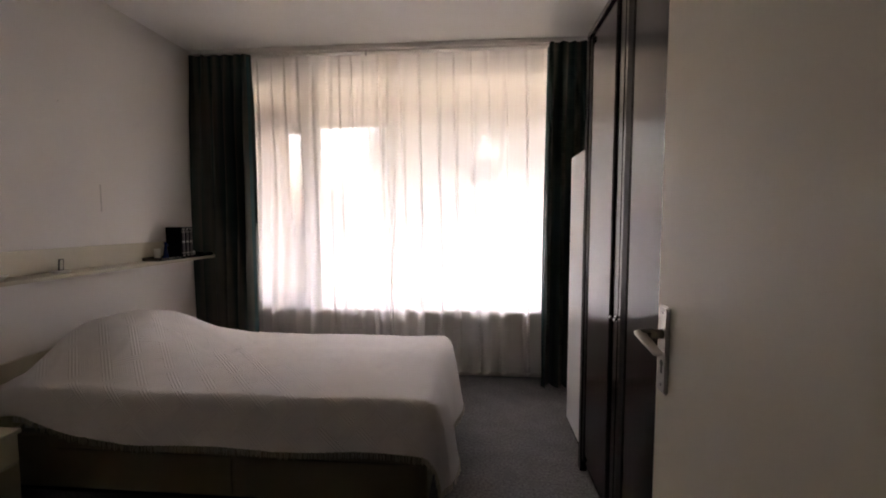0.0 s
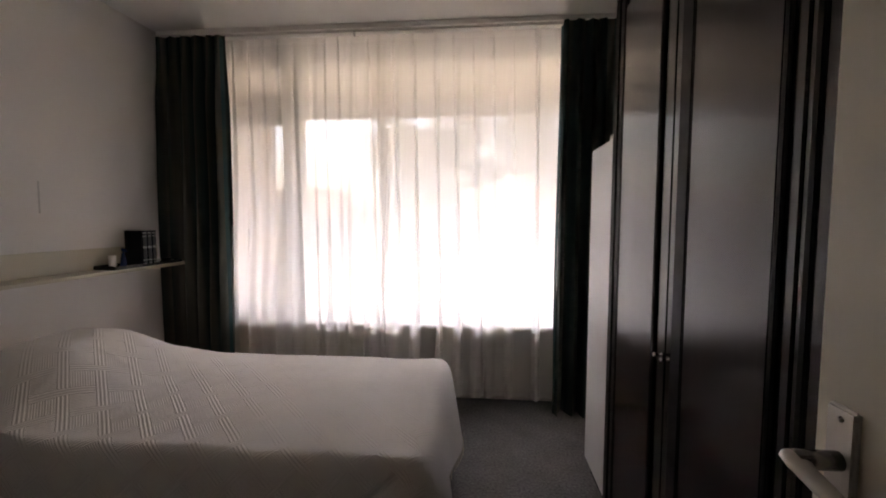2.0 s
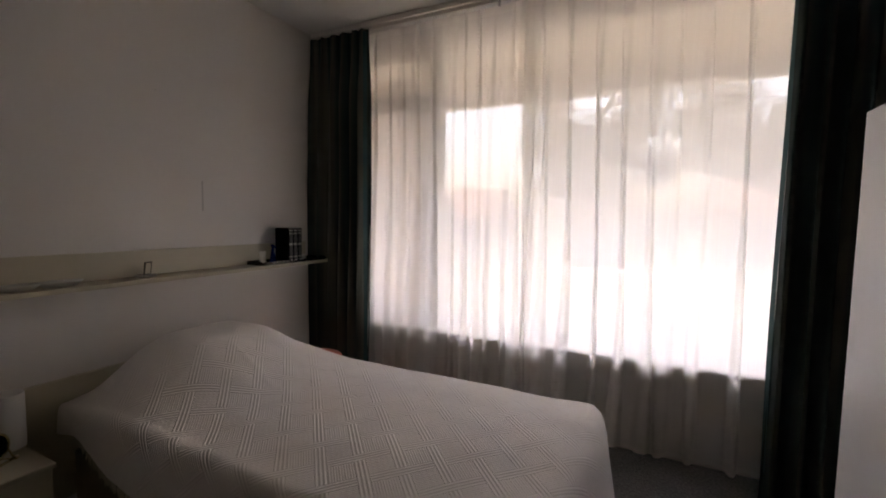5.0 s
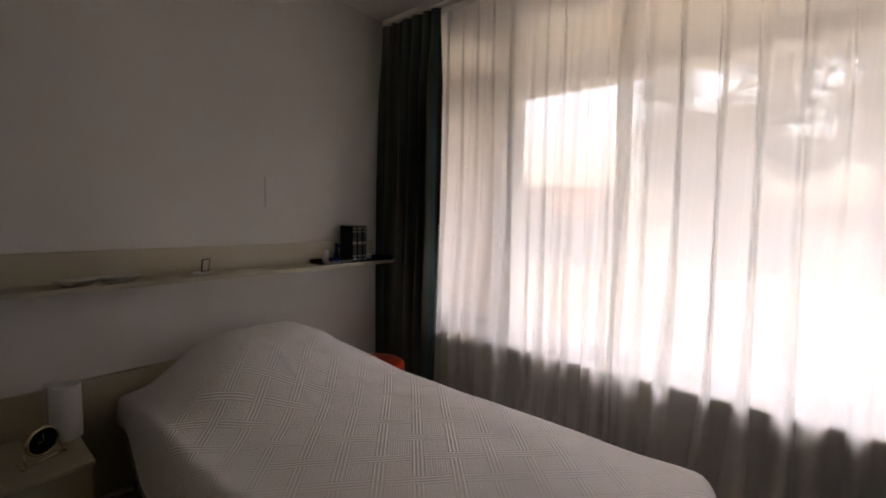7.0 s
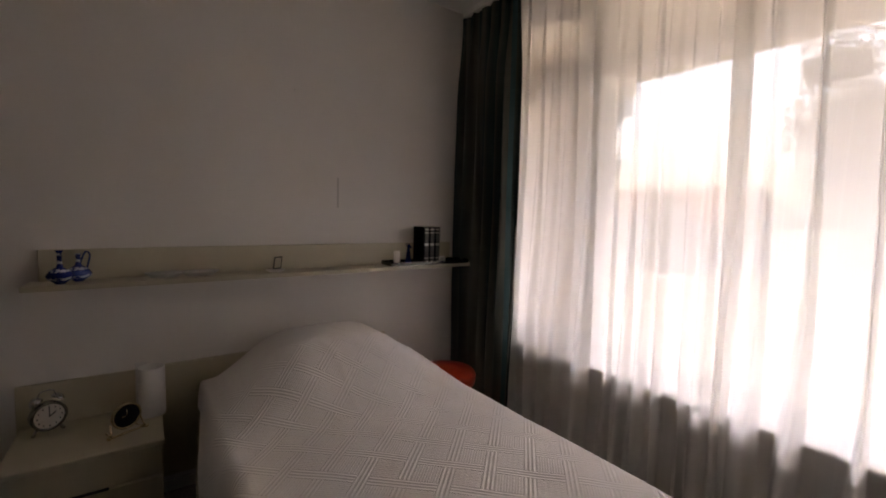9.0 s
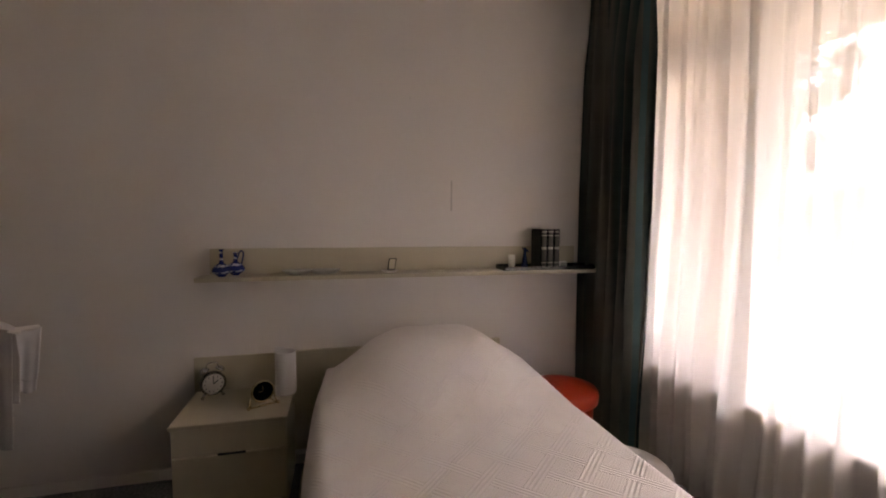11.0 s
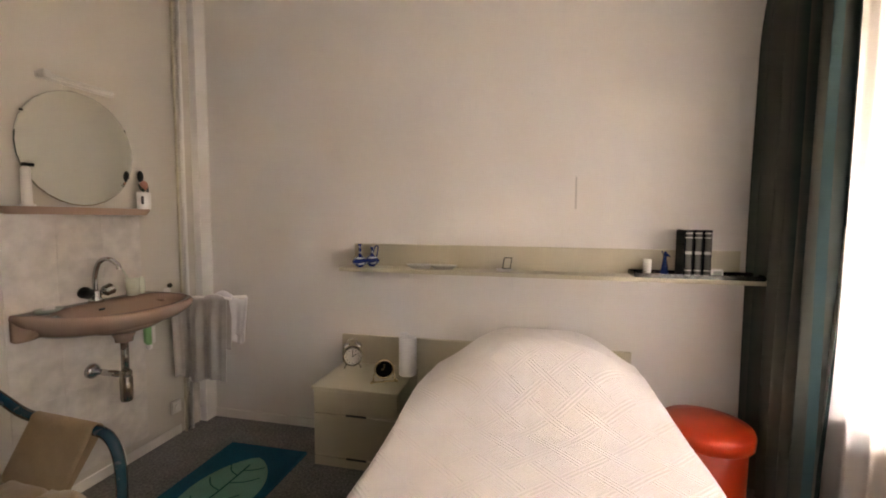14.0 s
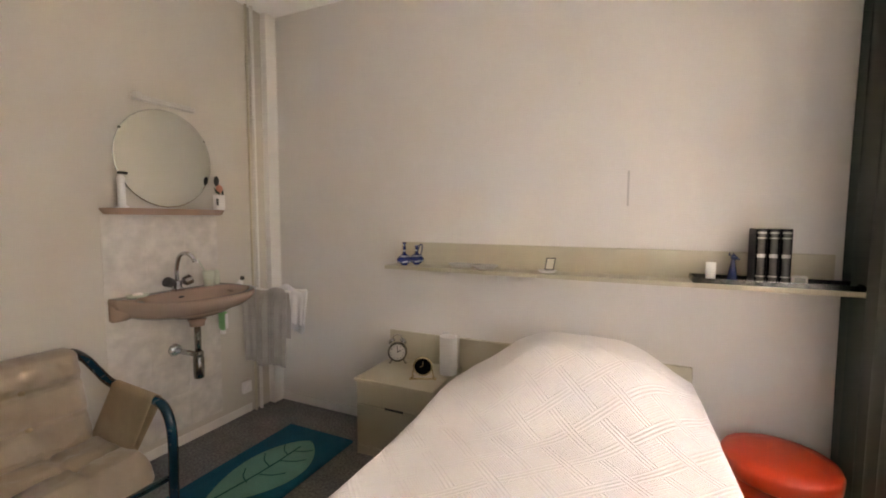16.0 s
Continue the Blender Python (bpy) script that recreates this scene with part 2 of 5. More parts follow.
CERAMIC = material("pink_beige_ceramic", (0.40, 0.275, 0.21), rough=0.12, vary=0.05, vary_scale=5, spec=0.6)
MIRROR = material("mirror_silver", (0.74, 0.75, 0.67), rough=0.015, metal=1.0)
WHITEP = material("white_plastic", (0.78, 0.76, 0.72), rough=0.4, vary=0.04, vary_scale=10)
DIFFUSER = material("lamp_diffuser", (0.60, 0.575, 0.52), rough=0.3, vary=0.05, vary_scale=10)
BLACK = material("black_gloss", (0.012, 0.012, 0.013), rough=0.3)
DARKGREY = material("dark_grey_plastic", (0.04, 0.035, 0.03), rough=0.5)
TEAL = material("teal_enamel", (0.002, 0.042, 0.068), rough=0.25, vary=0.1, vary_scale=12, coat=0.4)
CANVAS = material("beige_cotton_canvas", (0.37, 0.292, 0.212), rough=0.95, vary=0.2, vary_scale=9, bump=0.005, bump_scale=16, sheen=0.2)
SLING = material("tan_sling_cloth", (0.46, 0.34, 0.21), rough=0.95, vary=0.15, vary_scale=14, grain=0.25, grain_scale=420, bump=0.0006, bump_scale=600)
RUG = rug_material()
LEAF = material("rug_pile_mint", (0.16, 0.38, 0.31), rough=1.0, grain=0.35, grain_scale=300, vary=0.12, vary_scale=9, bump=0.003, bump_scale=280, spec=0.1)
VEIN = material("rug_pile_green", (0.015, 0.10, 0.09), rough=1.0, grain=0.3, grain_scale=300, spec=0.1)
RED = material("red_vinyl", (0.56, 0.045, 0.011), rough=0.36, vary=0.12, vary_scale=9, bump=0.0003, bump_scale=350)
OFFWHITE = material("offwhite_vinyl", (0.72, 0.69, 0.65), rough=0.5, vary=0.08, vary_scale=7, bump=0.0004, bump_scale=180)
TOWEL = material("grey_terry", (0.47, 0.44, 0.41), rough=1.0, vary=0.12, vary_scale=12, grain=0.25, grain_scale=350, bump=0.0015, bump_scale=420, sheen=0.3)
CLOTHW = material("white_terry", (0.72, 0.71, 0.71), rough=1.0, vary=0.1, vary_scale=20, bump=0.001, bump_scale=420)
GREENP = material("green_bottle_plastic", (0.22, 0.50, 0.20), rough=0.3)
MINTGLASS = material("pale_green_plastic", (0.50, 0.55, 0.45), rough=0.25)
DELFT = delft_material()
BLUECAT = material("cobalt_glaze", (0.012, 0.035, 0.16), rough=0.25, vary=0.2, vary_scale=40)
LEATHER = material("black_book_leather", (0.006, 0.006, 0.007), spec=0.06, rough=0.4, vary=0.2, vary_scale=30, bump=0.0002, bump_scale=300)
BOOKGREY = material("embossed_spine_grey", (0.045, 0.043, 0.036), rough=0.35)
DARKCHROME = material("dark_chrome", (0.30, 0.29, 0.26), rough=0.15, metal=1.0, vary=0.3, vary_scale=60)
PAPER = material("book_paper", (0.55, 0.50, 0.40), rough=0.9, grain=0.3, grain_scale=500, stretch=(1, 1, 0.1))
SILVER = material("silver_foil", (0.36, 0.355, 0.32), rough=0.3, metal=1.0)
PEWTER = material("tarnished_silver", (0.26, 0.255, 0.24), rough=0.22, metal=1.0, vary=0.6, vary_scale=30)
WAX = material("white_wax", (0.80, 0.77, 0.70), rough=0.5)
FROST = material("frosted_lamp_glass", (0.68, 0.67, 0.65), rough=0.3)
SPRIG = material("dark_green_leaf", (0.02, 0.045, 0.02), rough=0.6)
SKIN = material("terracotta_paint", (0.50, 0.22, 0.15), rough=0.6)
GLASS = glass_material("window_glass")
CLEAR = glass_material("clear_glass")
SOFFIT = material("soffit_paint", (0.85, 0.82, 0.72), rough=0.9, vary=0.06, vary_scale=2)
CONCRETE = material("balcony_concrete", (0.60, 0.58, 0.54), rough=0.9, vary=0.15, vary_scale=3, bump=0.001, bump_scale=60)
BRICKM = material("brown_brick", (0.27, 0.19, 0.15), rough=0.9, vary=0.2, vary_scale=6, random_tone=0.3, bump=0.001, bump_scale=80)
PARTM = material("brown_render", (0.36, 0.27, 0.20), rough=0.9, vary=0.15, vary_scale=4)
ROOFTILE = material("clay_roof_tile", (0.13, 0.07, 0.05), rough=0.9, vary=0.2, vary_scale=3)
GRASS = material("grass_ground", (0.065, 0.072, 0.045), rough=1.0, vary=0.3, vary_scale=0.3, grain=0.4, grain_scale=8)
BARK = material("tree_bark", (0.11, 0.085, 0.06), rough=0.95, vary=0.3, vary_scale=5, bump=0.02, bump_scale=12, stretch=(1, 1, 0.3))
LEAVES = material("tree_leaves", (0.12, 0.125, 0.09), rough=0.7, vary=0.45, vary_scale=0.9)
RAILP = material("white_rail_paint", (0.84, 0.83, 0.80), rough=0.4)
ROADM = material("grey_pavement", (0.11, 0.105, 0.098), rough=0.95, vary=0.2, vary_scale=0.6)


# ---- mesh helpers ----
def finish(name, bm, mat, smooth=False):
    me = bpy.data.meshes.new(name)
    bmesh.ops.recalc_face_normals(bm, faces=bm.faces)
    bm.to_mesh(me)
    bm.free()
    for f in me.polygons:
        f.use_smooth = smooth
    me.materials.append(mat)
    return new(name, me)


def part(name, bm, mat, parent=None, label="", smooth=False, kind=""):
    ob = finish(name, bm, mat, smooth)
    ob.parent = parent
    if parent is not None:
        if parent.parent is None:
            ob.matrix_parent_inverse = Matrix.Translation(-parent.matrix_basis.translation)
    return tagged(ob, label, kind=kind)


def thing(name, at, label, category, group=""):
    ob = new(name)
    ob.empty_display_size = 0.05
    ob.location = at
    return tagged(ob, label, category, group)


def box(x0, x1, y0, y1, z0, z1, bevel=0.0, segments=1, bm=None):
    out = bm or bmesh.new()
    r = bmesh.ops.create_cube(out, size=1)
    bmesh.ops.scale(out, vec=(x1 - x0, y1 - y0, z1 - z0), verts=r["verts"])
    bmesh.ops.translate(out, vec=((x0 + x1) / 2, (y0 + y1) / 2, (z0 + z1) / 2), verts=r["verts"])
    if bevel:
        edges = list({e for v in r["verts"] for e in v.link_edges})
        bmesh.ops.bevel(out, geom=edges, offset=bevel, segments=segments, affect="EDGES")
    return out


def lathe(profile, at=(0, 0, 0), steps=32, bm=None, squash=(1, 1)):
    """Turned shape: profile of (radius, z) from the bottom up, closed where the radius is 0."""
    out = bm or bmesh.new()
    rings = []
    for r, z in profile:
        if r < 1e-5:
            rings.append([out.verts.new((at[0], at[1], at[2] + z))])
        else:
            rings.append([out.verts.new((at[0] + squash[0] * r * math.cos(2 * math.pi * i / steps), at[1] + squash[1] * r * math.sin(2 * math.pi * i / steps), at[2] + z)) for i in range(steps)])
    for a, b in zip(rings, rings[1:]):
        for i in range(steps):
            j = (i + 1) % steps
            if len(a) == 1 and len(b) == 1:
                continue
            if len(a) == 1:
                out.faces.new((a[0], b[j], b[i]))
            elif len(b) == 1:
                out.faces.new((a[i], a[j], b[0]))
            else:
                out.faces.new((a[i], a[j], b[j], b[i]))
    for ring, flip in ((rings[0], True), (rings[-1], False)):
        if len(ring) > 1:
            out.faces.new(list(reversed(ring)) if flip else ring)
    return out


def smooth_path(points, per=8):
    """Catmull-Rom through the points."""
    pts = [Vector(p) for p in points]
    pts = [2 * pts[0] - pts[1]] + pts + [2 * pts[-1] - pts[-2]]
    out = []
    for a, b, c, d in zip(pts, pts[1:], pts[2:], pts[3:]):
        for i in range(per):
            t = i / per
            out.append(0.5 * ((2 * b) + (c - a) * t + (2 * a - 5 * b + 4 * c - d) * t * t + (3 * b - a - 3 * c + d) * t ** 3))
    out.append(pts[-2])
    return out


def tube(points, radius, steps=12, per=8, bm=None, curve=True, squash=1.0):
    out = bm or bmesh.new()
    path = smooth_path(points, per) if curve and len(points) > 2 else [Vector(p) for p in points]
    rings, side = [], None
    for i, p in enumerate(path):
        d = (path[min(i + 1, len(path) - 1)] - path[max(i - 1, 0)]).normalized()
        if side is None:
            side = d.cross(Vector((0, 0, 1)) if abs(d.z) < 0.9 else Vector((1, 0, 0))).normalized()
        side = (side - d * side.dot(d)).normalized()
        up = side.cross(d)
        r = radius[min(i, len(radius) - 1)] if isinstance(radius, (list, tuple)) else radius
        rings.append([out.verts.new(p + side * r * math.cos(2 * math.pi * k / steps) + up * r * squash * math.sin(2 * math.pi * k / steps)) for k in range(steps)])
    for a, b in zip(rings, rings[1:]):
        for k in range(steps):
            out.faces.new((a[k], a[(k + 1) % steps], b[(k + 1) % steps], b[k]))
    out.faces.new(list(reversed(rings[0])))
    out.faces.new(rings[-1])
    return out


def grid(fn, nu, nv, uv=None):
    """Sheet from fn(i/nu, j/nv) with a UV map in metres from uv(i/nu, j/nv)."""
    bm = bmesh.new()
    vs = [[bm.verts.new(fn(i / nu, j / nv)) for j in range(nv + 1)] for i in range(nu + 1)]
    layer = bm.loops.layers.uv.new("UVMap") if uv else None
    for i in range(nu):
        for j in range(nv):
            f = bm.faces.new((vs[i][j], vs[i + 1][j], vs[i + 1][j + 1], vs[i][j + 1]))
            if uv:
                for loop, (a, b) in zip(f.loops, ((i, j), (i + 1, j), (i + 1, j + 1), (i, j + 1))):
                    loop[layer].uv = uv(a / nu, b / nv)
    return bm


def sphere(at, r, squash=(1, 1, 1), bm=None, seg=16):
    out = bm or bmesh.new()
    res = bmesh.ops.create_uvsphere(out, u_segments=seg, v_segments=seg // 2, radius=r)
    bmesh.ops.scale(out, vec=squash, verts=res["verts"])
    bmesh.ops.translate(out, vec=at, verts=res["verts"])
    return out


def struct(name, bm, mat, smooth=False):
    return tagged(finish(name, bm, mat, smooth), kind="structure")


def sstep(a, b, x):
    t = min(1, max(0, (x - a) / (b - a)))
    return t * t * (3 - 2 * t)


# ---- shell ----
floor = struct("floor", box(-0.15, W + 0.15, -1.6, D + 0.06, -0.12, 0.0), CARPET)
tagged(floor, "grey looped-pile carpet over the whole bedroom floor")
ceiling = struct("ceiling", box(-0.15, W + 0.15, -1.6, D + 0.25, H, H + 0.15), CEIL)
tagged(ceiling, "smooth off-white painted bedroom ceiling")
tagged(struct("wall_west", box(-0.15, 0.0, -1.6, D + 0.25, 0.0, H), WALL), "plain beige plastered wall behind the bed")
tagged(struct("wall_east", box(W, W + 0.15, -1.6, D + 0.25, 0.0, H), WALL), "plain plastered wall behind the wardrobes")
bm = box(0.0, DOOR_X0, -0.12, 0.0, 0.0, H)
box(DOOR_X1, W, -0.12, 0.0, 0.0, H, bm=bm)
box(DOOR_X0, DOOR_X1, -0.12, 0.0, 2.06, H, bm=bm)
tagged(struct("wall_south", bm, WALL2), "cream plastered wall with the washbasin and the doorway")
# unseen hall end wall, coloured dark as if unlit
struct("wall_hall", box(0.0, W, -1.6, -1.5, 0.0, H), HALLDARK)
SILL = 0.555
bm = box(0.0, W, D, D + 0.2, 0.0, SILL)
box(0.0, 0.22, D, D + 0.2, SILL, 2.52, bm=bm)
box(3.3, W, D, D + 0.2, SILL, 2.52, bm=bm)
box(0.0, W, D, D + 0.2, 2.52, H, bm=bm)
tagged(struct("wall_north", bm, WALL), "low painted parapet wall under the wide window")
for name, x0, x1, y0, y1 in (("baseboard", 0.0, 0.014, 0.05, D), ("baseboard", 0.235, DOOR_X0 - 0.07, 0.0, 0.007)):
    tagged(struct(name, box(x0, x1, y0, y1, 0.0, 0.055, 0.003), PAINT), "low white painted skirting board")
for x0, x1, z0, z1 in ((DOOR_X0 - 0.06, DOOR_X0, 0, 2.12), (DOOR_X1, DOOR_X1 + 0.04, 0, 2.12), (DOOR_X0, DOOR_X1, 2.06, 2.12)):
    tagged(struct("trim", box(x0, x1, -0.13, 0.012, z0, z1, 0.003), PAINT), "white painted door frame")

# boxed pipes in the corner
tagged(struct("pipe_casing", box(0.0, 0.088, 0.0, 0.05, 0.0, H, 0.003), PAINT), "white boxed-in corner pipe casing from floor to ceiling")
pipe = thing("heating_pipe", (0.19, 0.02, 0), "white painted vertical pipe in the corner by the washbasin", "pipe")
part("pipe", tube([(0.178, 0.026, 0.0), (0.178, 0.026, H)], 0.011, curve=False), PAINT, pipe, smooth=True)
pipe = thing("thin_pipe", (0.22, 0.02, 0), "thin cream painted pipe running up the wall", "pipe")
part("pipe", tube([(0.213, 0.018, 0.0), (0.213, 0.018, H)], 0.008, curve=False), CREAM, pipe, smooth=True)

# ---- window ----
win = tagged(new("window_1"), "wide white timber window with transom lights behind sheer curtains", kind="structure")
bm = box(0.22, 3.3, D + 0.02, D + 0.09, SILL, SILL + 0.07, 0.004)
box(0.22, 3.3, D + 0.02, D + 0.09, 2.45, 2.52, 0.004, bm=bm)
box(0.22, 0.30, D + 0.02, D + 0.09, SILL + 0.07, 2.45, 0.004, bm=bm)
box(3.22, 3.3, D + 0.02, D + 0.09, SILL + 0.07, 2.45, 0.004, bm=bm)
part("window_frame", bm, PAINT, win)
part("mullion", box(0.845, 0.935, D + 0.016, D + 0.094, SILL + 0.07, 2.45, 0.004), PAINT, win)
bm = box(0.30, 0.845, D + 0.018, D + 0.092, 2.055, 2.135, 0.004)
box(0.935, 3.22, D + 0.018, D + 0.092, 2.055, 2.135, 0.004, bm=bm)
part("transom", bm, PAINT, win)
for x0, x1, z0, z1, t in ((0.305, 0.84, 0.63, 2.05, 0.045), (0.305, 0.84, 2.14, 2.445, 0.04)):
    bm = box(x0, x1, D + 0.0, D + 0.035, z0, z0 + t, 0.003)
    box(x0, x1, D + 0.0, D + 0.035, z1 - t, z1, 0.003, bm=bm)
    box(x0, x0 + t, D + 0.0, D + 0.035, z0 + t, z1 - t, 0.003, bm=bm)
    box(x1 - t, x1, D + 0.0, D + 0.035, z0 + t, z1 - t, 0.003, bm=bm)
    part("sash", bm, PAINT, win, "white opening sash")
for x0, x1, z0, z1 in ((0.345, 0.80, 0.67, 2.01), (0.345, 0.80, 2.175, 2.41), (0.93, 3.225, 0.62, 2.06), (0.93, 3.225, 2.13, 2.455)):
    pane = part("pane", box(x0, x1, D + 0.05, D + 0.055, z0, z1), GLASS, win, "clear window glass")
    pane.visible_shadow = False
tagged(part("window_sill", box(0.05, 3.38, D - 0.135, D + 0.018, SILL - 0.005, SILL + 0.022, 0.006, 2), PAINT, win), "white painted window board")

# ---- curtain rail and curtains ----
rail = thing("curtain_rail", (1.7, 3.1, 2.57), "white two-track curtain rail fixed along the ceiling", "curtain rail")
part("track", box(0.02, W - 0.02, 3.055, 3.075, 2.568, H - 0.001, 0.002), WHITEP, rail)
part("track", box(0.02, W - 0.02, 3.115, 3.135, 2.568, H - 0.001, 0.002), WHITEP, rail)
part("runner", box(1.395, 1.41, 3.10, 3.112, 2.535, 2.57, 0.003), CHROME, rail, "small metal glider")


def fold_curve(n, seed, amp, wave):
    """Offsets along a pleated cloth: uneven folds, deeper and shallower by turns."""
    rnd = np.random.RandomState(seed)
    knots = [0.0]
    while knots[-1] < 60:
        knots.append(knots[-1] + wave * (0.65 + 0.7 * rnd.rand()))
    depth = amp * (0.55 + 0.6 * rnd.rand(len(knots)))
    return np.array(knots), depth


def folded(x, knots, depth):
    i = min(int(np.searchsorted(knots, x, side="right")) - 1, len(knots) - 2)
    t = (x - knots[i]) / (knots[i + 1] - knots[i])
    return depth[i] * abs(math.sin(math.pi * t)) ** 1.2 * (1 if i % 2 else -1)


def omega(x, knots, depth, width):
    """Flat cloth with narrow folds standing out towards the room."""
    i = min(max(int(np.searchsorted(knots, x)), 1), len(knots) - 1)
    return -max(depth[k] * math.exp(-abs((x - knots[k]) / width) ** 3) for k in (i - 1, i))


def curtain(name, x0, x1, y, z0, z1, amp, wave, seed, mat, fullness, label, lean=0.0, nu=600):
    knots, depth = fold_curve(nu, seed, amp, wave)
    fine_k, fine_d = fold_curve(nu, seed + 7, amp * (0.45 if mat is SHEER else 0.18), wave * 0.42)

    def shape(u, v):
        z = z0 + (z1 - z0) * v
        x = x0 + (x1 - x0) * u
        drift = 0.012 * math.sin(5 * x + 2.3 * z + seed) * (1 - v)
        gather = sstep(0.80, 1.0, v)
        low = folded(x - x0 + drift, knots, depth) * (1 - 0.75 * gather)
        if mat is SHEER:
            low = omega(x - x0 + drift + 0.5 * wave, knots, depth, 0.021 + 0.007 * math.sin(9 * x)) * (1 - 0.6 * gather) * (1 - 0.5 * sstep(0.15, 0.6, v)) + 0.035
        fine = (0.16 if mat is SHEER else 1) * folded(x - x0 + 0.5 * drift, fine_k, fine_d) * (0.25 + (0.9 if mat is SHEER else 0.3) * gather)
        flare = 1 + 0.08 * (1 - v)
        xx = x + lean * (1 - v) * (u - 0.5) + 0.1 * wave * math.sin(2 * math.pi * (x - x0) / wave + 2 * z)
        zz = z + (0.006 * math.sin(40 * x) if v == 0 else 0)
        return xx, min(y + (low + fine) * flare, 3.158), zz
    hang = thing(name, ((x0 + x1) / 2, y, z0), label, "curtain")
    head = 1 - 0.075 / (z1 - z0)
    for piece, va, vb, rows in (("cloth", 0.0, head, 30), ("heading_tape", head, 1.0, 3)):
        part(piece, grid(lambda u, v: shape(u, va + (vb - va) * v), nu, rows, uv=lambda u, v: ((x1 - x0) * u * fullness, (z1 - z0) * (va + (vb - va) * v))), mat, hang, smooth=True)
    return hang


curtain("sheer_curtain", 0.44, 1.62, 3.122, 0.075, 2.562, 0.054, 0.108, 3, SHEER, 1.8, "sheer white voile curtain drawn across the window, lightly pleated", nu=520)
curtain("sheer_curtain", 1.55, 2.80, 3.122, 0.080, 2.562, 0.056, 0.136, 11, SHEER, 1.8, "sheer white voile curtain overlapping the other at mid window", nu=520)
curtain("drape", 0.002, 0.50, 3.078, 0.03, 2.566, 0.052, 0.043, 5, DRAPE, 2.6, "heavy dark green striped drape gathered beside the bed wall", nu=340)
curtain("drape", 2.77, 3.38, 3.05, 0.03, 2.566, 0.050, 0.046, 21, DRAPE, 2.6, "heavy dark green striped drape gathered beside the white cabinet", lean=0.06, nu=380)

LINING = material("teal_lining", (0.035, 0.088, 0.092), rough=0.85)
for hang in [o for o in scene.objects if o.name.startswith("drape")]:
    edge, way = (0.492, 1) if hang.location.x < 1 else (2.758, -1)
    part("lining_edge", grid(lambda u, v: (edge + way * (0.012 * u * (0.6 + 0.4 * math.sin(2.4 * v + 0.4)) + 0.006 * math.sin(5 * v)), 3.040 + 0.030 * u + 0.004 * math.sin(9 * v), 0.035 + 2.5 * v), 5, 40), LINING, hang, "narrow teal lining edge", smooth=True)

# ---- door ----
DX = 2.62
door = thing("door_1", (DX + 0.02, 0.0, 0), "cream painted flush door standing open into the bedroom", "door")
part("leaf", box(DX, DX + 0.04, -0.045, 0.735, 0.008, 2.04, 0.002), DOORPAINT, door)
handle = part("handle_plate", box(DX - 0.008, DX, 0.678, 0.713, 0.953, 1.122, 0.003, 2), BRUSHED, door, "satin aluminium backplate")
bm = tube([(DX - 0.008, 0.694, 1.068), (DX - 0.048, 0.694, 1.068)], 0.0095, curve=False)
part("lever_neck", bm, PEWTER, handle, "darker lever neck", smooth=True)
bm = tube([(DX - 0.047, 0.703, 1.070), (DX - 0.050, 0.680, 1.066), (DX - 0.047, 0.652, 1.058), (DX - 0.041, 0.626, 1.048)], [0.008, 0.010] + [0.012] * 6 + [0.011] * 8 + [0.010] * 8 + [0.007], squash=0.45)
part("lever", bm, BRUSHED, handle, "satin aluminium lever handle", smooth=True)
bm = tube([(DX - 0.0075, 0.694, 1.012), (DX - 0.0088, 0.694, 1.012)], 0.006, curve=False)
box(DX - 0.0088, DX - 0.0076, 0.6915, 0.6965, 0.992, 1.010, bm=bm)
part("keyhole", bm, BLACK, handle)
for z in (0.970, 1.110):
    part("screw", sphere((DX - 0.008, 0.694, z), 0.0035, (0.5, 1, 1), seg=10), CHROME, handle)
for z in (0.25, 1.05, 1.82):
    part("hinge", tube([(DX + 0.035, -0.052, z - 0.045), (DX + 0.035, -0.052, z + 0.045)], 0.007, curve=False), BRUSHED, door, "metal hinge")

# ---- dark wardrobe ----
WX, WY0, WY1, WH = 2.80, 0.80, 2.045, 2.19
ward = thing("wardrobe", (WX + 0.3, (WY0 + WY1) / 2, 0), "tall dark glossy mahogany wardrobe with closed panelled doors", "wardrobe")
# carcass, plinth and post blackened: shade around the doors is in the colour
part("carcass", box(WX + 0.022, W - 0.01, WY0, WY1, 0.06, WH - 0.03, 0.003), SHADEWOOD, ward)
part("plinth", box(WX + 0.03, W - 0.02, WY0 + 0.01, WY1 - 0.01, 0.0, 0.06), SHADEWOOD, ward)
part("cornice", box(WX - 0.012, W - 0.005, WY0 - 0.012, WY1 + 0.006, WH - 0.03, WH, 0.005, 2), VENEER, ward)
part("side_post", box(WX - 0.012, WX + 0.022, WY1 - 0.045, WY1 + 0.004, 0.0, WH - 0.03, 0.004), SHADEWOOD, ward)


def wardrobe_door(y0, y1, p0, p1, darks):
    d = part("door", box(WX, WX + 0.020, y0, y1, 0.07, WH - 0.04, 0.003), VENEER, ward, "dark mahogany wardrobe door")
    part("panel", box(WX - 0.006, WX - 0.0005, p0, p1, 0.12, WH - 0.09, 0.004, 2), VENEER, d)
    # near-black strips paint the shaded gaps beside the panels
    for a, b in darks:
        part("moulding", box(WX - 0.009, WX - 0.0005, a, b, 0.075, WH - 0.045, 0.003, 2), SHADEWOOD, d)
    return d


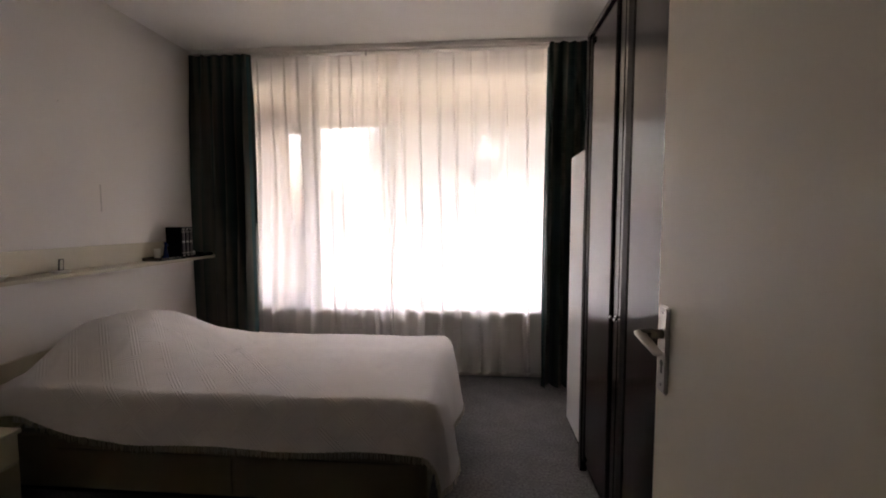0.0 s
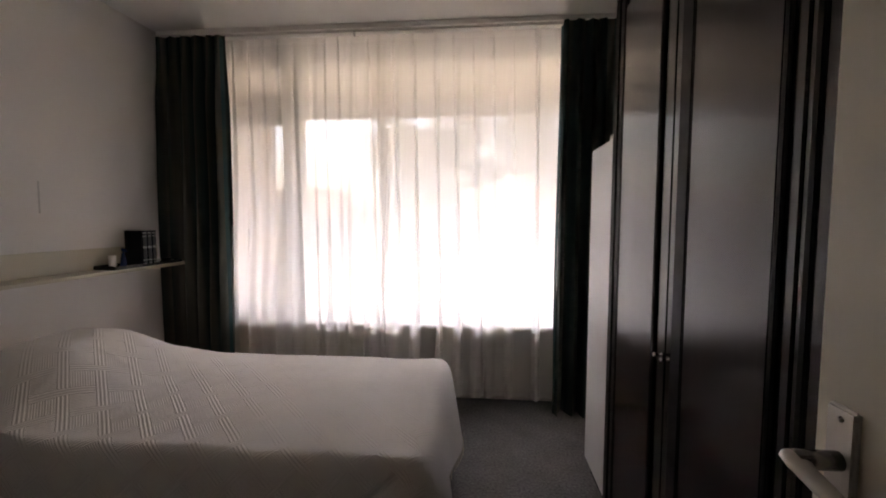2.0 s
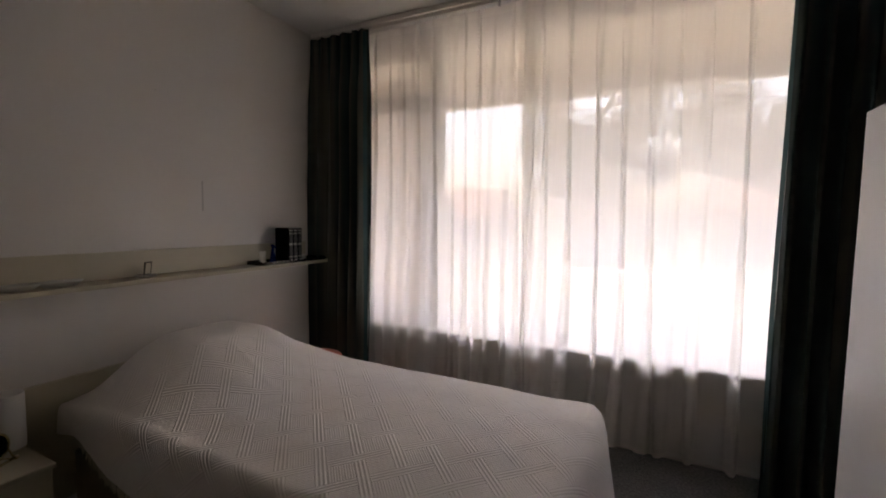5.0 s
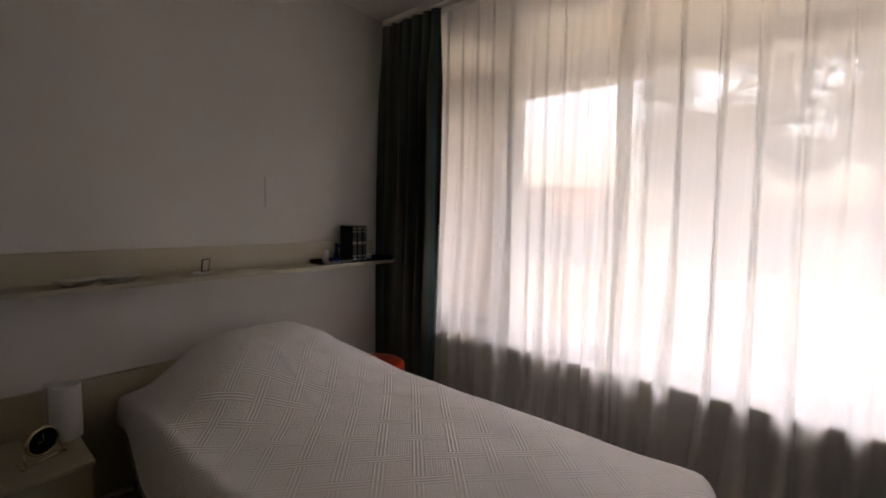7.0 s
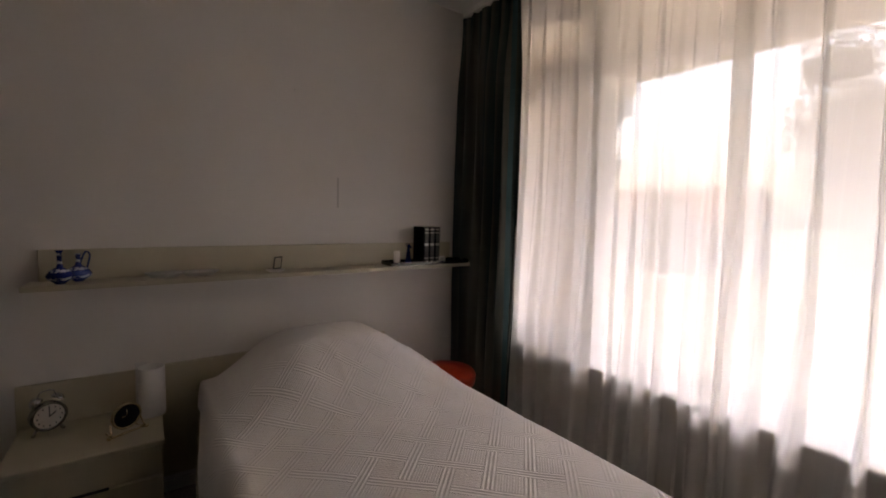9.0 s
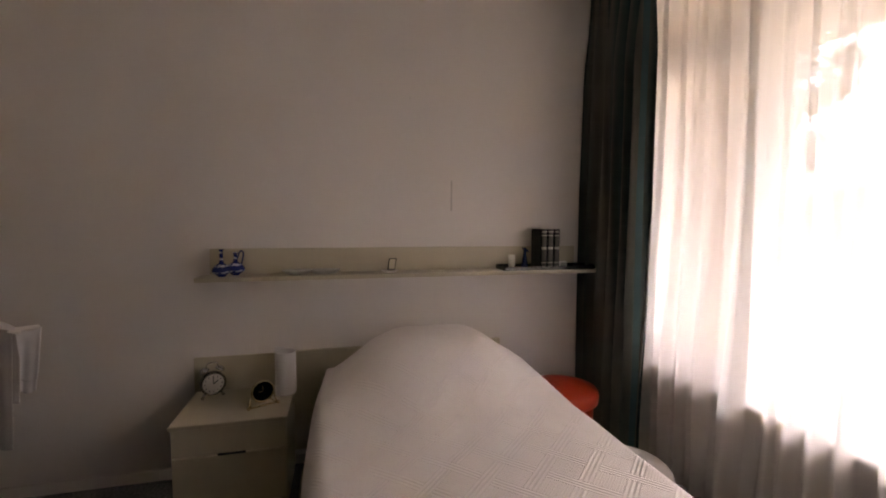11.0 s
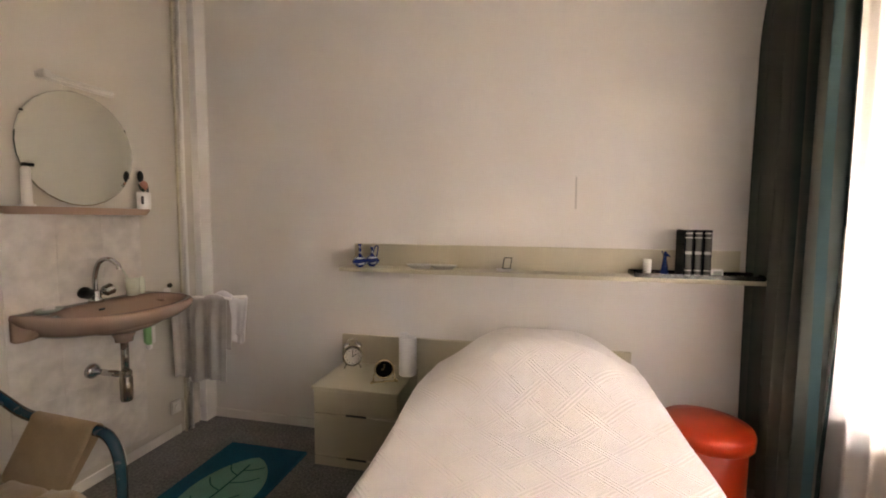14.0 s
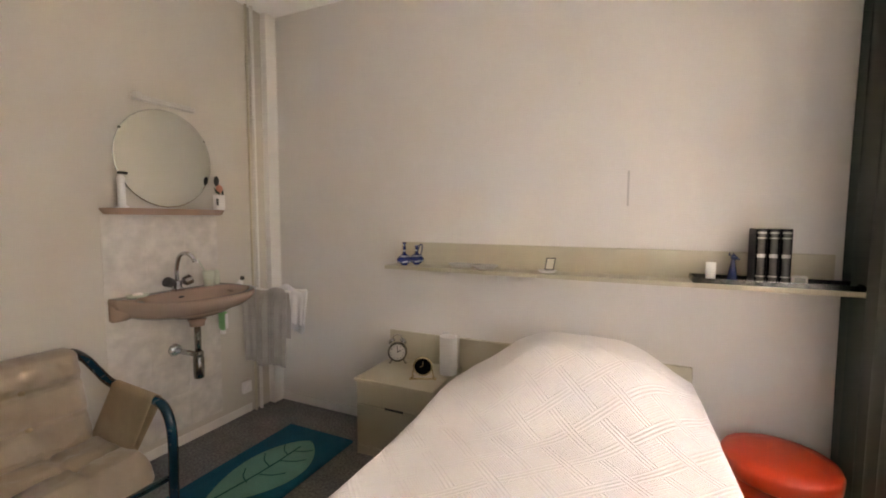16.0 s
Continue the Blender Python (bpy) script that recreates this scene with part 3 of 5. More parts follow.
d1 = wardrobe_door(1.528, 1.996, 1.615, 1.945, ((1.597, 1.612), (1.949, 1.990)))
d2 = wardrobe_door(1.035, 1.522, 1.085, 1.410, ((1.414, 1.474), (1.066, 1.082)))
d3 = wardrobe_door(0.812, 1.029, 0.830, 0.985, ((0.990, 1.008),))
for y, d in ((1.543, d1), (1.495, d2)):
    bm = lathe([(0.0, 0.0), (0.008, 0.0), (0.008, 0.003), (0.004, 0.005), (0.004, 0.016), (0.007, 0.020), (0.007, 0.025), (0.0, 0.027)], steps=16)
    bmesh.ops.rotate(bm, cent=(0, 0, 0), matrix=Matrix.Rotation(radians(-90), 3, "Y"), verts=bm.verts)
    bmesh.ops.translate(bm, vec=(WX - 0.0005, y, 0.908), verts=bm.verts)
    part("knob", bm, CHROME, d, "small chrome key knob", smooth=True)

# ---- white cabinet beyond it ----
cab = thing("cabinet", (3.1, 2.27, 0), "plain white laminate cabinet beside the dark wardrobe", "cabinet")
part("body", box(2.832, W - 0.01, 2.062, 2.46, 0.07, 1.655, 0.002), LAMINATE, cab)
part("door", box(2.812, 2.830, 2.064, 2.458, 0.075, 1.653, 0.002), LAMINATE, cab)
# black colour stands in for the shade below the cabinet
part("plinth", box(2.84, W - 0.02, 2.07, 2.45, 0.0, 0.07), SHADEWOOD, cab, "recessed plinth, blackened for the shade under the cabinet")
boxt = thing("small_box", (2.95, 2.2, 1.656), "small pale cardboard box lying on the white cabinet", "box")
part("carton", box(2.85, 3.02, 2.14, 2.30, 1.656, 1.70, 0.003), LAMINATE, boxt)

# ---- bed ----
BX1, BY0, BY1, BZ = 2.08, 1.57, 2.50, 0.52
bed = thing("bed", (1.05, 1.97, 0), "single divan bed with a cream laminate base", "bed")
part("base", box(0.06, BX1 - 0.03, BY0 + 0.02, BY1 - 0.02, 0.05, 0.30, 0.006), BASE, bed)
# blackened to paint in the shade beneath the bed
part("plinth", box(0.10, BX1 - 0.10, BY0 + 0.07, BY1 - 0.07, 0.0, 0.05), SHADEWOOD, bed)
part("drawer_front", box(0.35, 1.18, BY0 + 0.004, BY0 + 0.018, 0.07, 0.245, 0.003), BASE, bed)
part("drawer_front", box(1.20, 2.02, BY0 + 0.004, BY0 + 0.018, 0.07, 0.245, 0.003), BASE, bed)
part("mattress", box(0.07, BX1 - 0.03, BY0 + 0.02, BY1 - 0.02, 0.302, BZ, 0.05, 4), OFFWHITE, bed, "white mattress", smooth=True)
part("headboard", box(0.002, 0.022, 1.395, 2.53, 0.08, 0.605, 0.003), CREAM, bed, "cream laminate headboard panel")
pillow = thing("pillow", (0.33, 1.97, BZ), "plump pillow covered by the white bedspread", "pillow")
part("cushion", sphere((0.30, 2.05, BZ + 0.085), 0.08, (2.4, 3.4, 0.9), seg=24), OFFWHITE, pillow, smooth=True)


def drop(d, r):
    return r * (1 - math.exp(-d / r)), d - r * (1 - math.exp(-d / r))


CW0, CW1, CFOOT, CL = 0.26, 0.28, 0.45, 2.03


def cover_height(x, y):
    v = (y - BY0) / (BY1 - BY0)
    rise = sstep(0.02, 0.20, x) * (1 - sstep(0.36, 0.88, x))
    across = sstep(-0.14, 0.40, v) * (1 - 0.82 * sstep(0.70, 1.10, v))
    n = noise.noise(Vector((x * 2.2, y * 2.2, 3.0))) * 0.010 + noise.noise(Vector((x * 7, y * 7, 9.0))) * 0.0035
    crease = (1 - min(1, 7 * abs(noise.noise(Vector((x * 3.0 + 0.8 * y, y * 4.5, 21.0)))))) ** 2
    n += 0.003 * crease * (1 - sstep(0.55, 1.1, x))
    crown = 0.012 * math.sin(math.pi * min(1, max(0, v)))
    soft = 0.030 * (1 - sstep(-0.05, 0.30, v)) * (1 - sstep(0.10, 0.60, x))
    return BZ + 0.016 + 0.198 * rise * across + crown + n - soft


def cover(u, w):
    p = 0.028 + (CL - 0.028 + CFOOT) * u
    q = -CW0 + (CW0 + CW1 + BY1 - BY0) * w
    head = 1 - sstep(0.1, 0.55, p)
    if q < 0:
        q *= 1 - 0.35 * head
    dp, dq = max(0, p - CL), max(0, -q, q - (BY1 - BY0))
    x, y = min(p, CL), BY0 + min(max(q, 0), BY1 - BY0)
    z = cover_height(x, y)
    d = math.hypot(dp, dq)
    out, down = drop(d, 0.05 + 0.03 * dp / (dp + dq + 1e-6))
    if d > 0:
        out *= 1 - 0.6 * head
        fold = 0.010 * math.sin(p * 9 + 1.0) * dq * 4 + 0.018 * math.sin(q * 11) * dp * 3
        flare = (0.10 * d + fold) * (1 - 0.8 * head)
        x += (out + flare) * dp / d
        y += (out + flare) * dq / d * (-1 if q < 0 else 1)
        z -= down
    shift = sstep(0.4, 1.0, x)
    y += shift * (0.010 + 0.026 * min(1, max(0, (y - BY0) / (BY1 - BY0))))
    return x, y, z


bm = grid(cover, 190, 110, uv=lambda u, w: ((CL + CFOOT) * u, (CW0 + CW1 + BY1 - BY0) * w))
bed_cover = thing("bedspread", (1.05, 1.97, BZ), "white woven cotton bedspread with a basket-weave relief, draped over the bed", "bedspread")
ob = part("cloth", bm, COVER, bed_cover, smooth=True)
bm = bmesh.new()
rnd = random.Random(4)
hem = [(u / 300, 0.0) for u in range(20, 300)] + [(1.0, w / 170) for w in range(171)]
for u, w in hem:
    x, y, z = cover(u, w)
    if z < 0.06:
        continue
    for k in range(2):
        ox, oy, l = rnd.uniform(-0.004, 0.004), rnd.uniform(-0.004, 0.004), rnd.uniform(0.018, 0.032)
        tube([(x + ox, y + oy, z + 0.004), (x + 2 * ox, y + 2 * oy, z - l)], 0.0013, steps=3, bm=bm, curve=False)
part("fringe", bm, FRINGE, bed_cover, "short cotton fringe", kind="stuff")

# ---- nightstand ----
night = thing("nightstand", (0.19, 1.2, 0), "cream laminate nightstand with closed drawers beside the bed", "nightstand")
NY0, NY1 = 0.95, 1.40
part("cabinet", box(0.012, 0.355, NY0, NY1, 0.012, 0.412, 0.002), CREAM, night)
# plinth darkened as the shade under the nightstand
part("plinth", box(0.03, 0.335, NY0 + 0.02, NY1 - 0.02, 0.0, 0.012), SHADEWOOD, night)
part("top", box(0.012, 0.388, NY0 - 0.006, NY1 + 0.006, 0.4125, 0.431, 0.003), CREAM, night, "cream laminate top")
part("back_panel", box(0.002, 0.0115, NY0 - 0.015, NY1 - 0.02, 0.28, 0.600, 0.002), CREAM, night, "cream laminate panel on the wall")
for z0, z1 in ((0.293, 0.409), (0.066, 0.287), (0.014, 0.060)):
    dr = part("drawer", box(0.3555, 0.377, NY0 + 0.002, NY1 - 0.002, z0, z1, 0.002), CREAM, night)
    if z1 < 0.3:
        part("grip", box(0.372, 0.3785, 1.125, 1.235, z1 - 0.004, z1 + 0.009, 0.002), BLACK, dr, "dark recessed finger grip")

# ---- shelf ----
shelf = thing("wall_shelf", (0.07, 2.03, 1.0), "long cream laminate wall shelf with a back panel above the bed", "shelf")
part("board", box(0.0155, 0.158, 0.99, 3.10, 0.990, 1.010, 0.002), CREAM, shelf)
part("back_panel", box(0.001, 0.015, 1.02, 3.0, 0.992, 1.135, 0.002), CREAM, shelf)
SZ = 1.0105


def jug(x, y, tall, handle_too):
    g = thing("pottery_vase", (x, y, SZ), "small blue and white pottery " + ("jug with looped handle" if handle_too else "vase with narrow neck") + " on the shelf", "vase")
    body = [(0.0, 0.0), (0.017, 0.0), (0.019, 0.006), (0.040, 0.020), (0.043, 0.033), (0.032, 0.050), (0.011, 0.064), (0.008, 0.078), (0.0075, tall - 0.01), (0.013, tall), (0.009, tall), (0.005, tall - 0.01), (0.0, tall - 0.012)]
    bm = lathe(body, steps=24)
    ob = finish("body", bm, DELFT, True)
    ob.parent = g
    if handle_too:
        h = finish("handle", tube([(0, 0.006, 0.075), (0, 0.022, 0.115), (0, 0.036, 0.105), (0, 0.028, 0.060), (0, 0.024, 0.052)], 0.0035, steps=8), BLUECAT, True)
        h.parent = g
    return g


jug(0.118, 1.097, 0.128, False)
jug(0.062, 1.145, 0.110, True)


DISH = material("bright_silver_dish", (0.62, 0.62, 0.59), rough=0.3, metal=1.0)


def oval_dish(y, rz, s):
    g = thing("dish", (0.085, y, SZ), "shallow silvery oval dish lying on the shelf", "dish")
    bm = lathe([(0.0, 0.0), (0.05 * s, 0.0), (0.075 * s, 0.018), (0.078 * s, 0.023), (0.071 * s, 0.021), (0.048 * s, 0.004), (0.0, 0.004)], steps=32, squash=(0.5, 1))
    part("bowl", bm, DISH, g, smooth=True)
    for o in g.children:
        o.matrix_parent_inverse = Matrix()
    g.rotation_euler[2] = radians(rz)
    return g


oval_dish(1.43, 4, 0.95)
oval_dish(1.56, -3, 1.0)

def lean_frame(bm):
    for v in bm.verts:
        v.co.y += 0.16 * (v.co.z - SZ - 0.012)


fr = thing("picture_frame", (0.085, 1.89, SZ), "tiny dark-edged picture frame leaning on a white saucer", "picture frame")
bm = box(0.080, 0.086, 1.872, 1.877, SZ + 0.012, SZ + 0.072, 0.001)
box(0.080, 0.086, 1.913, 1.918, SZ + 0.012, SZ + 0.072, 0.001, bm=bm)
box(0.080, 0.086, 1.877, 1.913, SZ + 0.067, SZ + 0.072, 0.001, bm=bm)
box(0.080, 0.086, 1.877, 1.913, SZ + 0.012, SZ + 0.017, 0.001, bm=bm)
lean_frame(bm)
part("frame", bm, DARKGREY, fr)
bm = box(0.081, 0.084, 1.877, 1.913, SZ + 0.017, SZ + 0.067)
lean_frame(bm)
part("picture", bm, CREAM, fr, "plain cream picture")
part("saucer", lathe([(0.0, 0.0), (0.03, 0.0), (0.045, 0.008), (0.046, 0.011), (0.028, 0.004), (0.0, 0.004)], (0.085, 1.885, SZ), steps=28), WHITEP, fr, "white saucer", smooth=True)

fr.rotation_euler[2] = radians(24)

tray = thing("tray", (0.09, 2.75, SZ), "dark silver oblong tray with a beaded rim on the shelf", "tray")
bm = box(0.025, 0.153, 2.50, 3.04, SZ, SZ + 0.006, 0.002)
box(0.1535, 0.162, 2.497, 3.045, SZ, SZ + 0.022, 0.003, 2, bm=bm)
box(0.022, 0.030, 2.497, 3.045, SZ, SZ + 0.025, 0.003, 2, bm=bm)
box(0.030, 0.153, 2.497, 2.505, SZ, SZ + 0.025, 0.003, 2, bm=bm)
box(0.030, 0.153, 3.037, 3.045, SZ, SZ + 0.025, 0.003, 2, bm=bm)
part("tray_body", bm, material("blackened_silver", (0.10, 0.098, 0.092), rough=0.22, metal=1.0, vary=0.7, vary_scale=45), tray)
TZ = SZ + 0.0065
c = thing("candle_cup", (0.075, 2.572, TZ), "white candle cup standing on the tray", "candle")
part("cup", lathe([(0.0, 0.0), (0.016, 0.0), (0.018, 0.01), (0.0195, 0.074), (0.017, 0.074), (0.016, 0.06), (0.0, 0.06)], (0.075, 2.572, TZ), steps=24), WAX, c, smooth=True)
cat = thing("cat_figurine", (0.075, 2.65, TZ), "cobalt blue glazed sitting cat figurine on the tray", "figurine")
bm = lathe([(0.0, 0.0), (0.018, 0.0), (0.019, 0.012), (0.015, 0.04), (0.010, 0.07), (0.008, 0.088), (0.0, 0.093)], (0.075, 2.65, TZ), steps=20)
tube([(0.078, 2.642, TZ + 0.104), (0.079, 2.652, TZ + 0.100), (0.080, 2.672, TZ + 0.090)], [0.010] * 5 + [0.012] * 4 + [0.009] * 4 + [0.004] * 4, steps=10, bm=bm)
for dy in (-0.008, 0.006):
    tube([(0.077, 2.646 + dy, TZ + 0.106), (0.076, 2.644 + dy, TZ + 0.120)], [0.005, 0.0008], steps=6, bm=bm, curve=False)
ob = finish("statuette", bm, BLUECAT, True)
ob.parent, ob.matrix_parent_inverse = cat, Matrix.Translation((-0.075, -2.65, -TZ))
for i in range(3):
    y = 2.708 + i * 0.0395
    b = thing("book", (0.075, y + 0.016, TZ), "thick black leather-bound book with silver spine bands, upright on the tray", "book", "books on the tray")
    part("cover", box(0.032, 0.150, y, y + 0.038, TZ, TZ + 0.220, 0.003, 2), LEATHER, b)
    part("pages", box(0.0305, 0.146, y + 0.004, y + 0.034, TZ + 0.003, TZ + 0.2205), PAPER, b)
    part("spine", lathe([(0.0, 0.0), (0.0185, 0.0), (0.0185, 0.220), (0.0, 0.220)], (0.1495, y + 0.019, TZ), steps=20, squash=(0.42, 1)), LEATHER, b, "rounded black leather spine", smooth=False)
    part("spine_strip", lathe([(0.0, 0.0), (0.0135, 0.0), (0.0135, 0.206), (0.0, 0.206)], (0.1525, y + 0.019, TZ + 0.007), steps=16, squash=(0.48, 1)), BOOKGREY, b, "dark grey embossed spine strip")
    for z, tall, wide in ((0.012, 0.004, 0.0150), (0.032, 0.005, 0.0155), (0.108, 0.014, 0.0145), (0.182, 0.005, 0.0155), (0.202, 0.006, 0.0150)):
        part("band", lathe([(0.0, 0.0), (wide, 0.0), (wide * 1.05, tall / 2), (wide, tall), (0.0, tall)], (0.1525, y + 0.019, TZ + z), steps=16, squash=(0.52, 1)), SILVER, b, "silver foil spine band")
LCD = material("liquid_crystal_grey", (0.36, 0.37, 0.34), rough=0.3)
tc = thing("thermometer", (0.11, 2.875, TZ), "small white digital thermometer standing on the tray", "thermometer")
part("case", box(0.118, 0.132, 2.834, 2.884, TZ, TZ + 0.040, 0.004, 2), WHITEP, tc)
part("display", box(0.1325, 0.1332, 2.842, 2.876, TZ + 0.010, TZ + 0.031), LCD, tc, "grey display")

# ---- things on the nightstand ----
NZ = 0.4315
cl = thing("alarm_clock", (0.10, 1.04, NZ), "chrome twin-bell alarm clock with a white dial on the nightstand", "alarm clock")
turn = Matrix.Rotation(radians(25), 4, "Z") @ Matrix.Scale(1.36, 4)


def clock_part(name, bm, mat, label="", smooth=True, host=None, at=(0.10, 1.04, NZ), turn=turn):
    bmesh.ops.transform(bm, matrix=Matrix.Translation(at) @ turn, verts=bm.verts)
    return part(name, bm, mat, host or cl, label, smooth)


def disc_x(profile, z, y=0.0, x=0.0):
    """A turned shape whose axis runs along +x."""
    bm = lathe(profile, steps=32)
    bmesh.ops.rotate(bm, cent=(0, 0, 0), matrix=Matrix.Rotation(radians(90), 3, "Y"), verts=bm.verts)
    bmesh.ops.translate(bm, vec=(x, y, z), verts=bm.verts)
    return bm


clock_part("case", disc_x([(0.0, -0.022), (0.034, -0.020), (0.040, -0.008), (0.041, 0.014), (0.036, 0.017), (0.0345, 0.012), (0.0, 0.012)], 0.052), DARKCHROME)
clock_part("dial", disc_x([(0.0, 0.0), (0.0335, 0.0), (0.0335, 0.001), (0.0, 0.001)], 0.052, x=0.0125), DIFFUSER, "white dial", False)
bm = box(0.014, 0.0148, -0.0012, 0.0012, 0.050, 0.078)
b2 = box(0.014, 0.0148, -0.0016, 0.0016, 0.0, 0.018)
bmesh.ops.rotate(b2, cent=(0, 0, 0), matrix=Matrix.Rotation(radians(-55), 3, "X"), verts=b2.verts)
bmesh.ops.translate(b2, vec=(0, 0, 0.052), verts=b2.verts)
me = bpy.data.meshes.new("tmp")
b2.to_mesh(me)
bm.from_mesh(me)
b2.free()
bpy.data.meshes.remove(me)
for k in range(12):
    a = k * math.pi / 6
    cy, cz = 0.027 * math.sin(a), 0.052 + 0.027 * math.cos(a)
    box(0.014, 0.0146, cy - 0.0014, cy + 0.0014, cz - 0.0022, cz + 0.0022, bm=bm)
clock_part("clock_face_marks", bm, BLACK, "black numerals as strokes and two dark pointers", False)
for s in (-1, 1):
    bm = lathe([(0.0, 0.014), (0.008, 0.013), (0.015, 0.006), (0.017, 0.0), (0.0, 0.0)], steps=20)
    bmesh.ops.rotate(bm, cent=(0, 0, 0), matrix=Matrix.Rotation(radians(-32 * s), 3, "X"), verts=bm.verts)
    bmesh.ops.translate(bm, vec=(0, 0.023 * s, 0.094), verts=bm.verts)
    clock_part("bell", bm, CHROME, "chrome bell")
    clock_part("foot", tube([(0, 0.022 * s, 0.022), (0, 0.034 * s, 0.0)], [0.003, 0.005], steps=8, curve=False), CHROME)
clock_part("carry_loop", tube([(0, -0.020, 0.108), (0, -0.012, 0.122), (0, 0.012, 0.122), (0, 0.020, 0.108)], 0.0018, steps=8), CHROME)

sm = thing("table_clock", (0.255, 1.275, NZ), "small round brass clock with a black dial on a folding stand", "clock")
t2 = Matrix.Rotation(radians(25), 4, "Z") @ Matrix.Scale(1.42, 4)
at2 = (0.255, 1.285, NZ)
clock_part("case", disc_x([(0.0, -0.012), (0.030, -0.010), (0.036, 0.0), (0.036, 0.008), (0.031, 0.010), (0.031, 0.006), (0.0, 0.006)], 0.050), GOLD, host=sm, at=at2, turn=t2)
clock_part("dial", disc_x([(0.0, 0.0), (0.030, 0.0), (0.030, 0.001), (0.0, 0.001)], 0.050, x=0.0062), LEATHER, "black dial", False, host=sm, at=at2, turn=t2)
bm = box(0.0075, 0.0083, -0.001, 0.001, 0.050, 0.068)
box(0.0075, 0.0083, -0.013, 0.0, 0.049, 0.051, bm=bm)
clock_part("pointers", bm, GOLD, "thin brass clock pointers", host=sm, at=at2, turn=t2)
bm = tube([(0.012, -0.045, 0.006), (0.012, 0.045, 0.006)], 0.0035, steps=8, curve=False)
for s in (-1, 1):
    tube([(0.012, 0.040 * s, 0.006), (0.0, 0.036 * s, 0.034)], 0.0022, steps=8, curve=False, bm=bm)
    sphere((0.012, 0.045 * s, 0.006), 0.006, bm=bm, seg=10)
    tube([(0.012, 0.040 * s, 0.006), (-0.03, 0.035 * s, 0.003)], 0.0022, steps=8, curve=False, bm=bm)
clock_part("stand", bm, GOLD, "brass folding stand", host=sm, at=at2, turn=t2)

lamp = thing("table_lamp", (0.13, 1.36, NZ), "frosted white paper-like cylinder lamp, unlit, at the nightstand edge", "lamp")
part("shade", lathe([(0.0, 0.0), (0.047, 0.0), (0.048, 0.004), (0.048, 0.205), (0.0455, 0.206), (0.045, 0.19), (0.0, 0.185)], (0.12, 1.372, NZ), steps=28), FROST, lamp, smooth=True)
part("sheet", box(0.074, 0.0765, 1.315, 1.36, NZ, NZ + 0.218, 0.001), FROST, lamp, "folded white edge")

# ---- washbasin wall ----
# marbled tiles, 15 cm, in three columns and more
def tiles():
    x0, step = 0.45, 0.20
    host = tagged(struct("tile_panel", box(x0, x0 + 3 * step, 0.0005, 0.0025, 0.09, 1.285), GROUT), "marbled white wall tiles behind the washbasin")
    base = None
    for i in range(3):
        for j in range(6):
            xa, za = x0 + i * step + 0.001, 0.09 + j * 0.199
            if base is None:
                bm = box(0, step - 0.001, 0, 0.0022, 0, 0.198, 0.0008)
                base = finish("tile", bm, TILE)
                ob = base
            else:
                ob = base.copy()
                scene.collection.objects.link(ob)
            ob.location = (xa, 0.002, za)
            ob.parent = host


BXc = 0.735
basin = thing("washbasin", (BXc, 0.25, 0.8), "pink-beige ceramic washbasin fixed to the wall", "washbasin")


def basin_outline(a, s=1.0):
    """Half-round front, straight at the wall."""
    c, n = math.cos(a), math.sin(a)
    x = 0.305 * math.copysign(abs(c) ** 0.75, c)
    y = 0.44 * max(0, n) ** 0.62 if n > 0 else 0
    return x * s, y


RZ = 0.885
bm = bmesh.new()
N = 48
rings = []
outer = []
for k in range(N + 1):
    a = math.pi * k / N
    x, y = basin_outline(a)
    outer.append((x, y))
front = outer
back = [(-0.305 + 0.61 * k / 24, 0.0) for k in range(1, 24)]
loop = front + back


def ring(scale_x, ys, z, yoff=0.0, zf=0.0):
    return [bm.verts.new((BXc + x * scale_x, 0.008 + yoff + y * ys, z + zf * (y / 0.44))) for x, y in loop]


def bowl_ring(sx, sy, cy, z):
    out = []
    for i, (x, y) in enumerate(loop):
        a = math.atan2(y - 0.20, x / 1.35)
        out.append(bm.verts.new((BXc + sx * math.cos(a), cy + sy * math.sin(a), z)))
    return out


seq = [ring(0.22, 0.42, RZ - 0.155, 0.0, 0.03), ring(0.5, 0.62, RZ - 0.135, 0.0, 0.03), ring(0.84, 0.86, RZ - 0.095, 0.0, 0.02), ring(0.97, 0.97, RZ - 0.045, 0.0, 0.005), ring(1.0, 1.0, RZ - 0.018), ring(0.995, 0.995, RZ - 0.004), ring(0.975, 0.975, RZ)]
seq += [bowl_ring(0.262, 0.170, 0.235, RZ - 0.004), bowl_ring(0.248, 0.158, 0.235, RZ - 0.022), bowl_ring(0.215, 0.135, 0.235, RZ - 0.075), bowl_ring(0.13, 0.085, 0.23, RZ - 0.112), bowl_ring(0.03, 0.03, 0.22, RZ - 0.118)]
for a, b in zip(seq, seq[1:]):
    for k in range(len(loop)):
        j = (k + 1) % len(loop)
        bm.faces.new((a[k], a[j], b[j], b[k]))
bm.faces.new(seq[0])
bm.faces.new(list(reversed(seq[-1])))
part("bowl", bm, CERAMIC, basin, smooth=True)
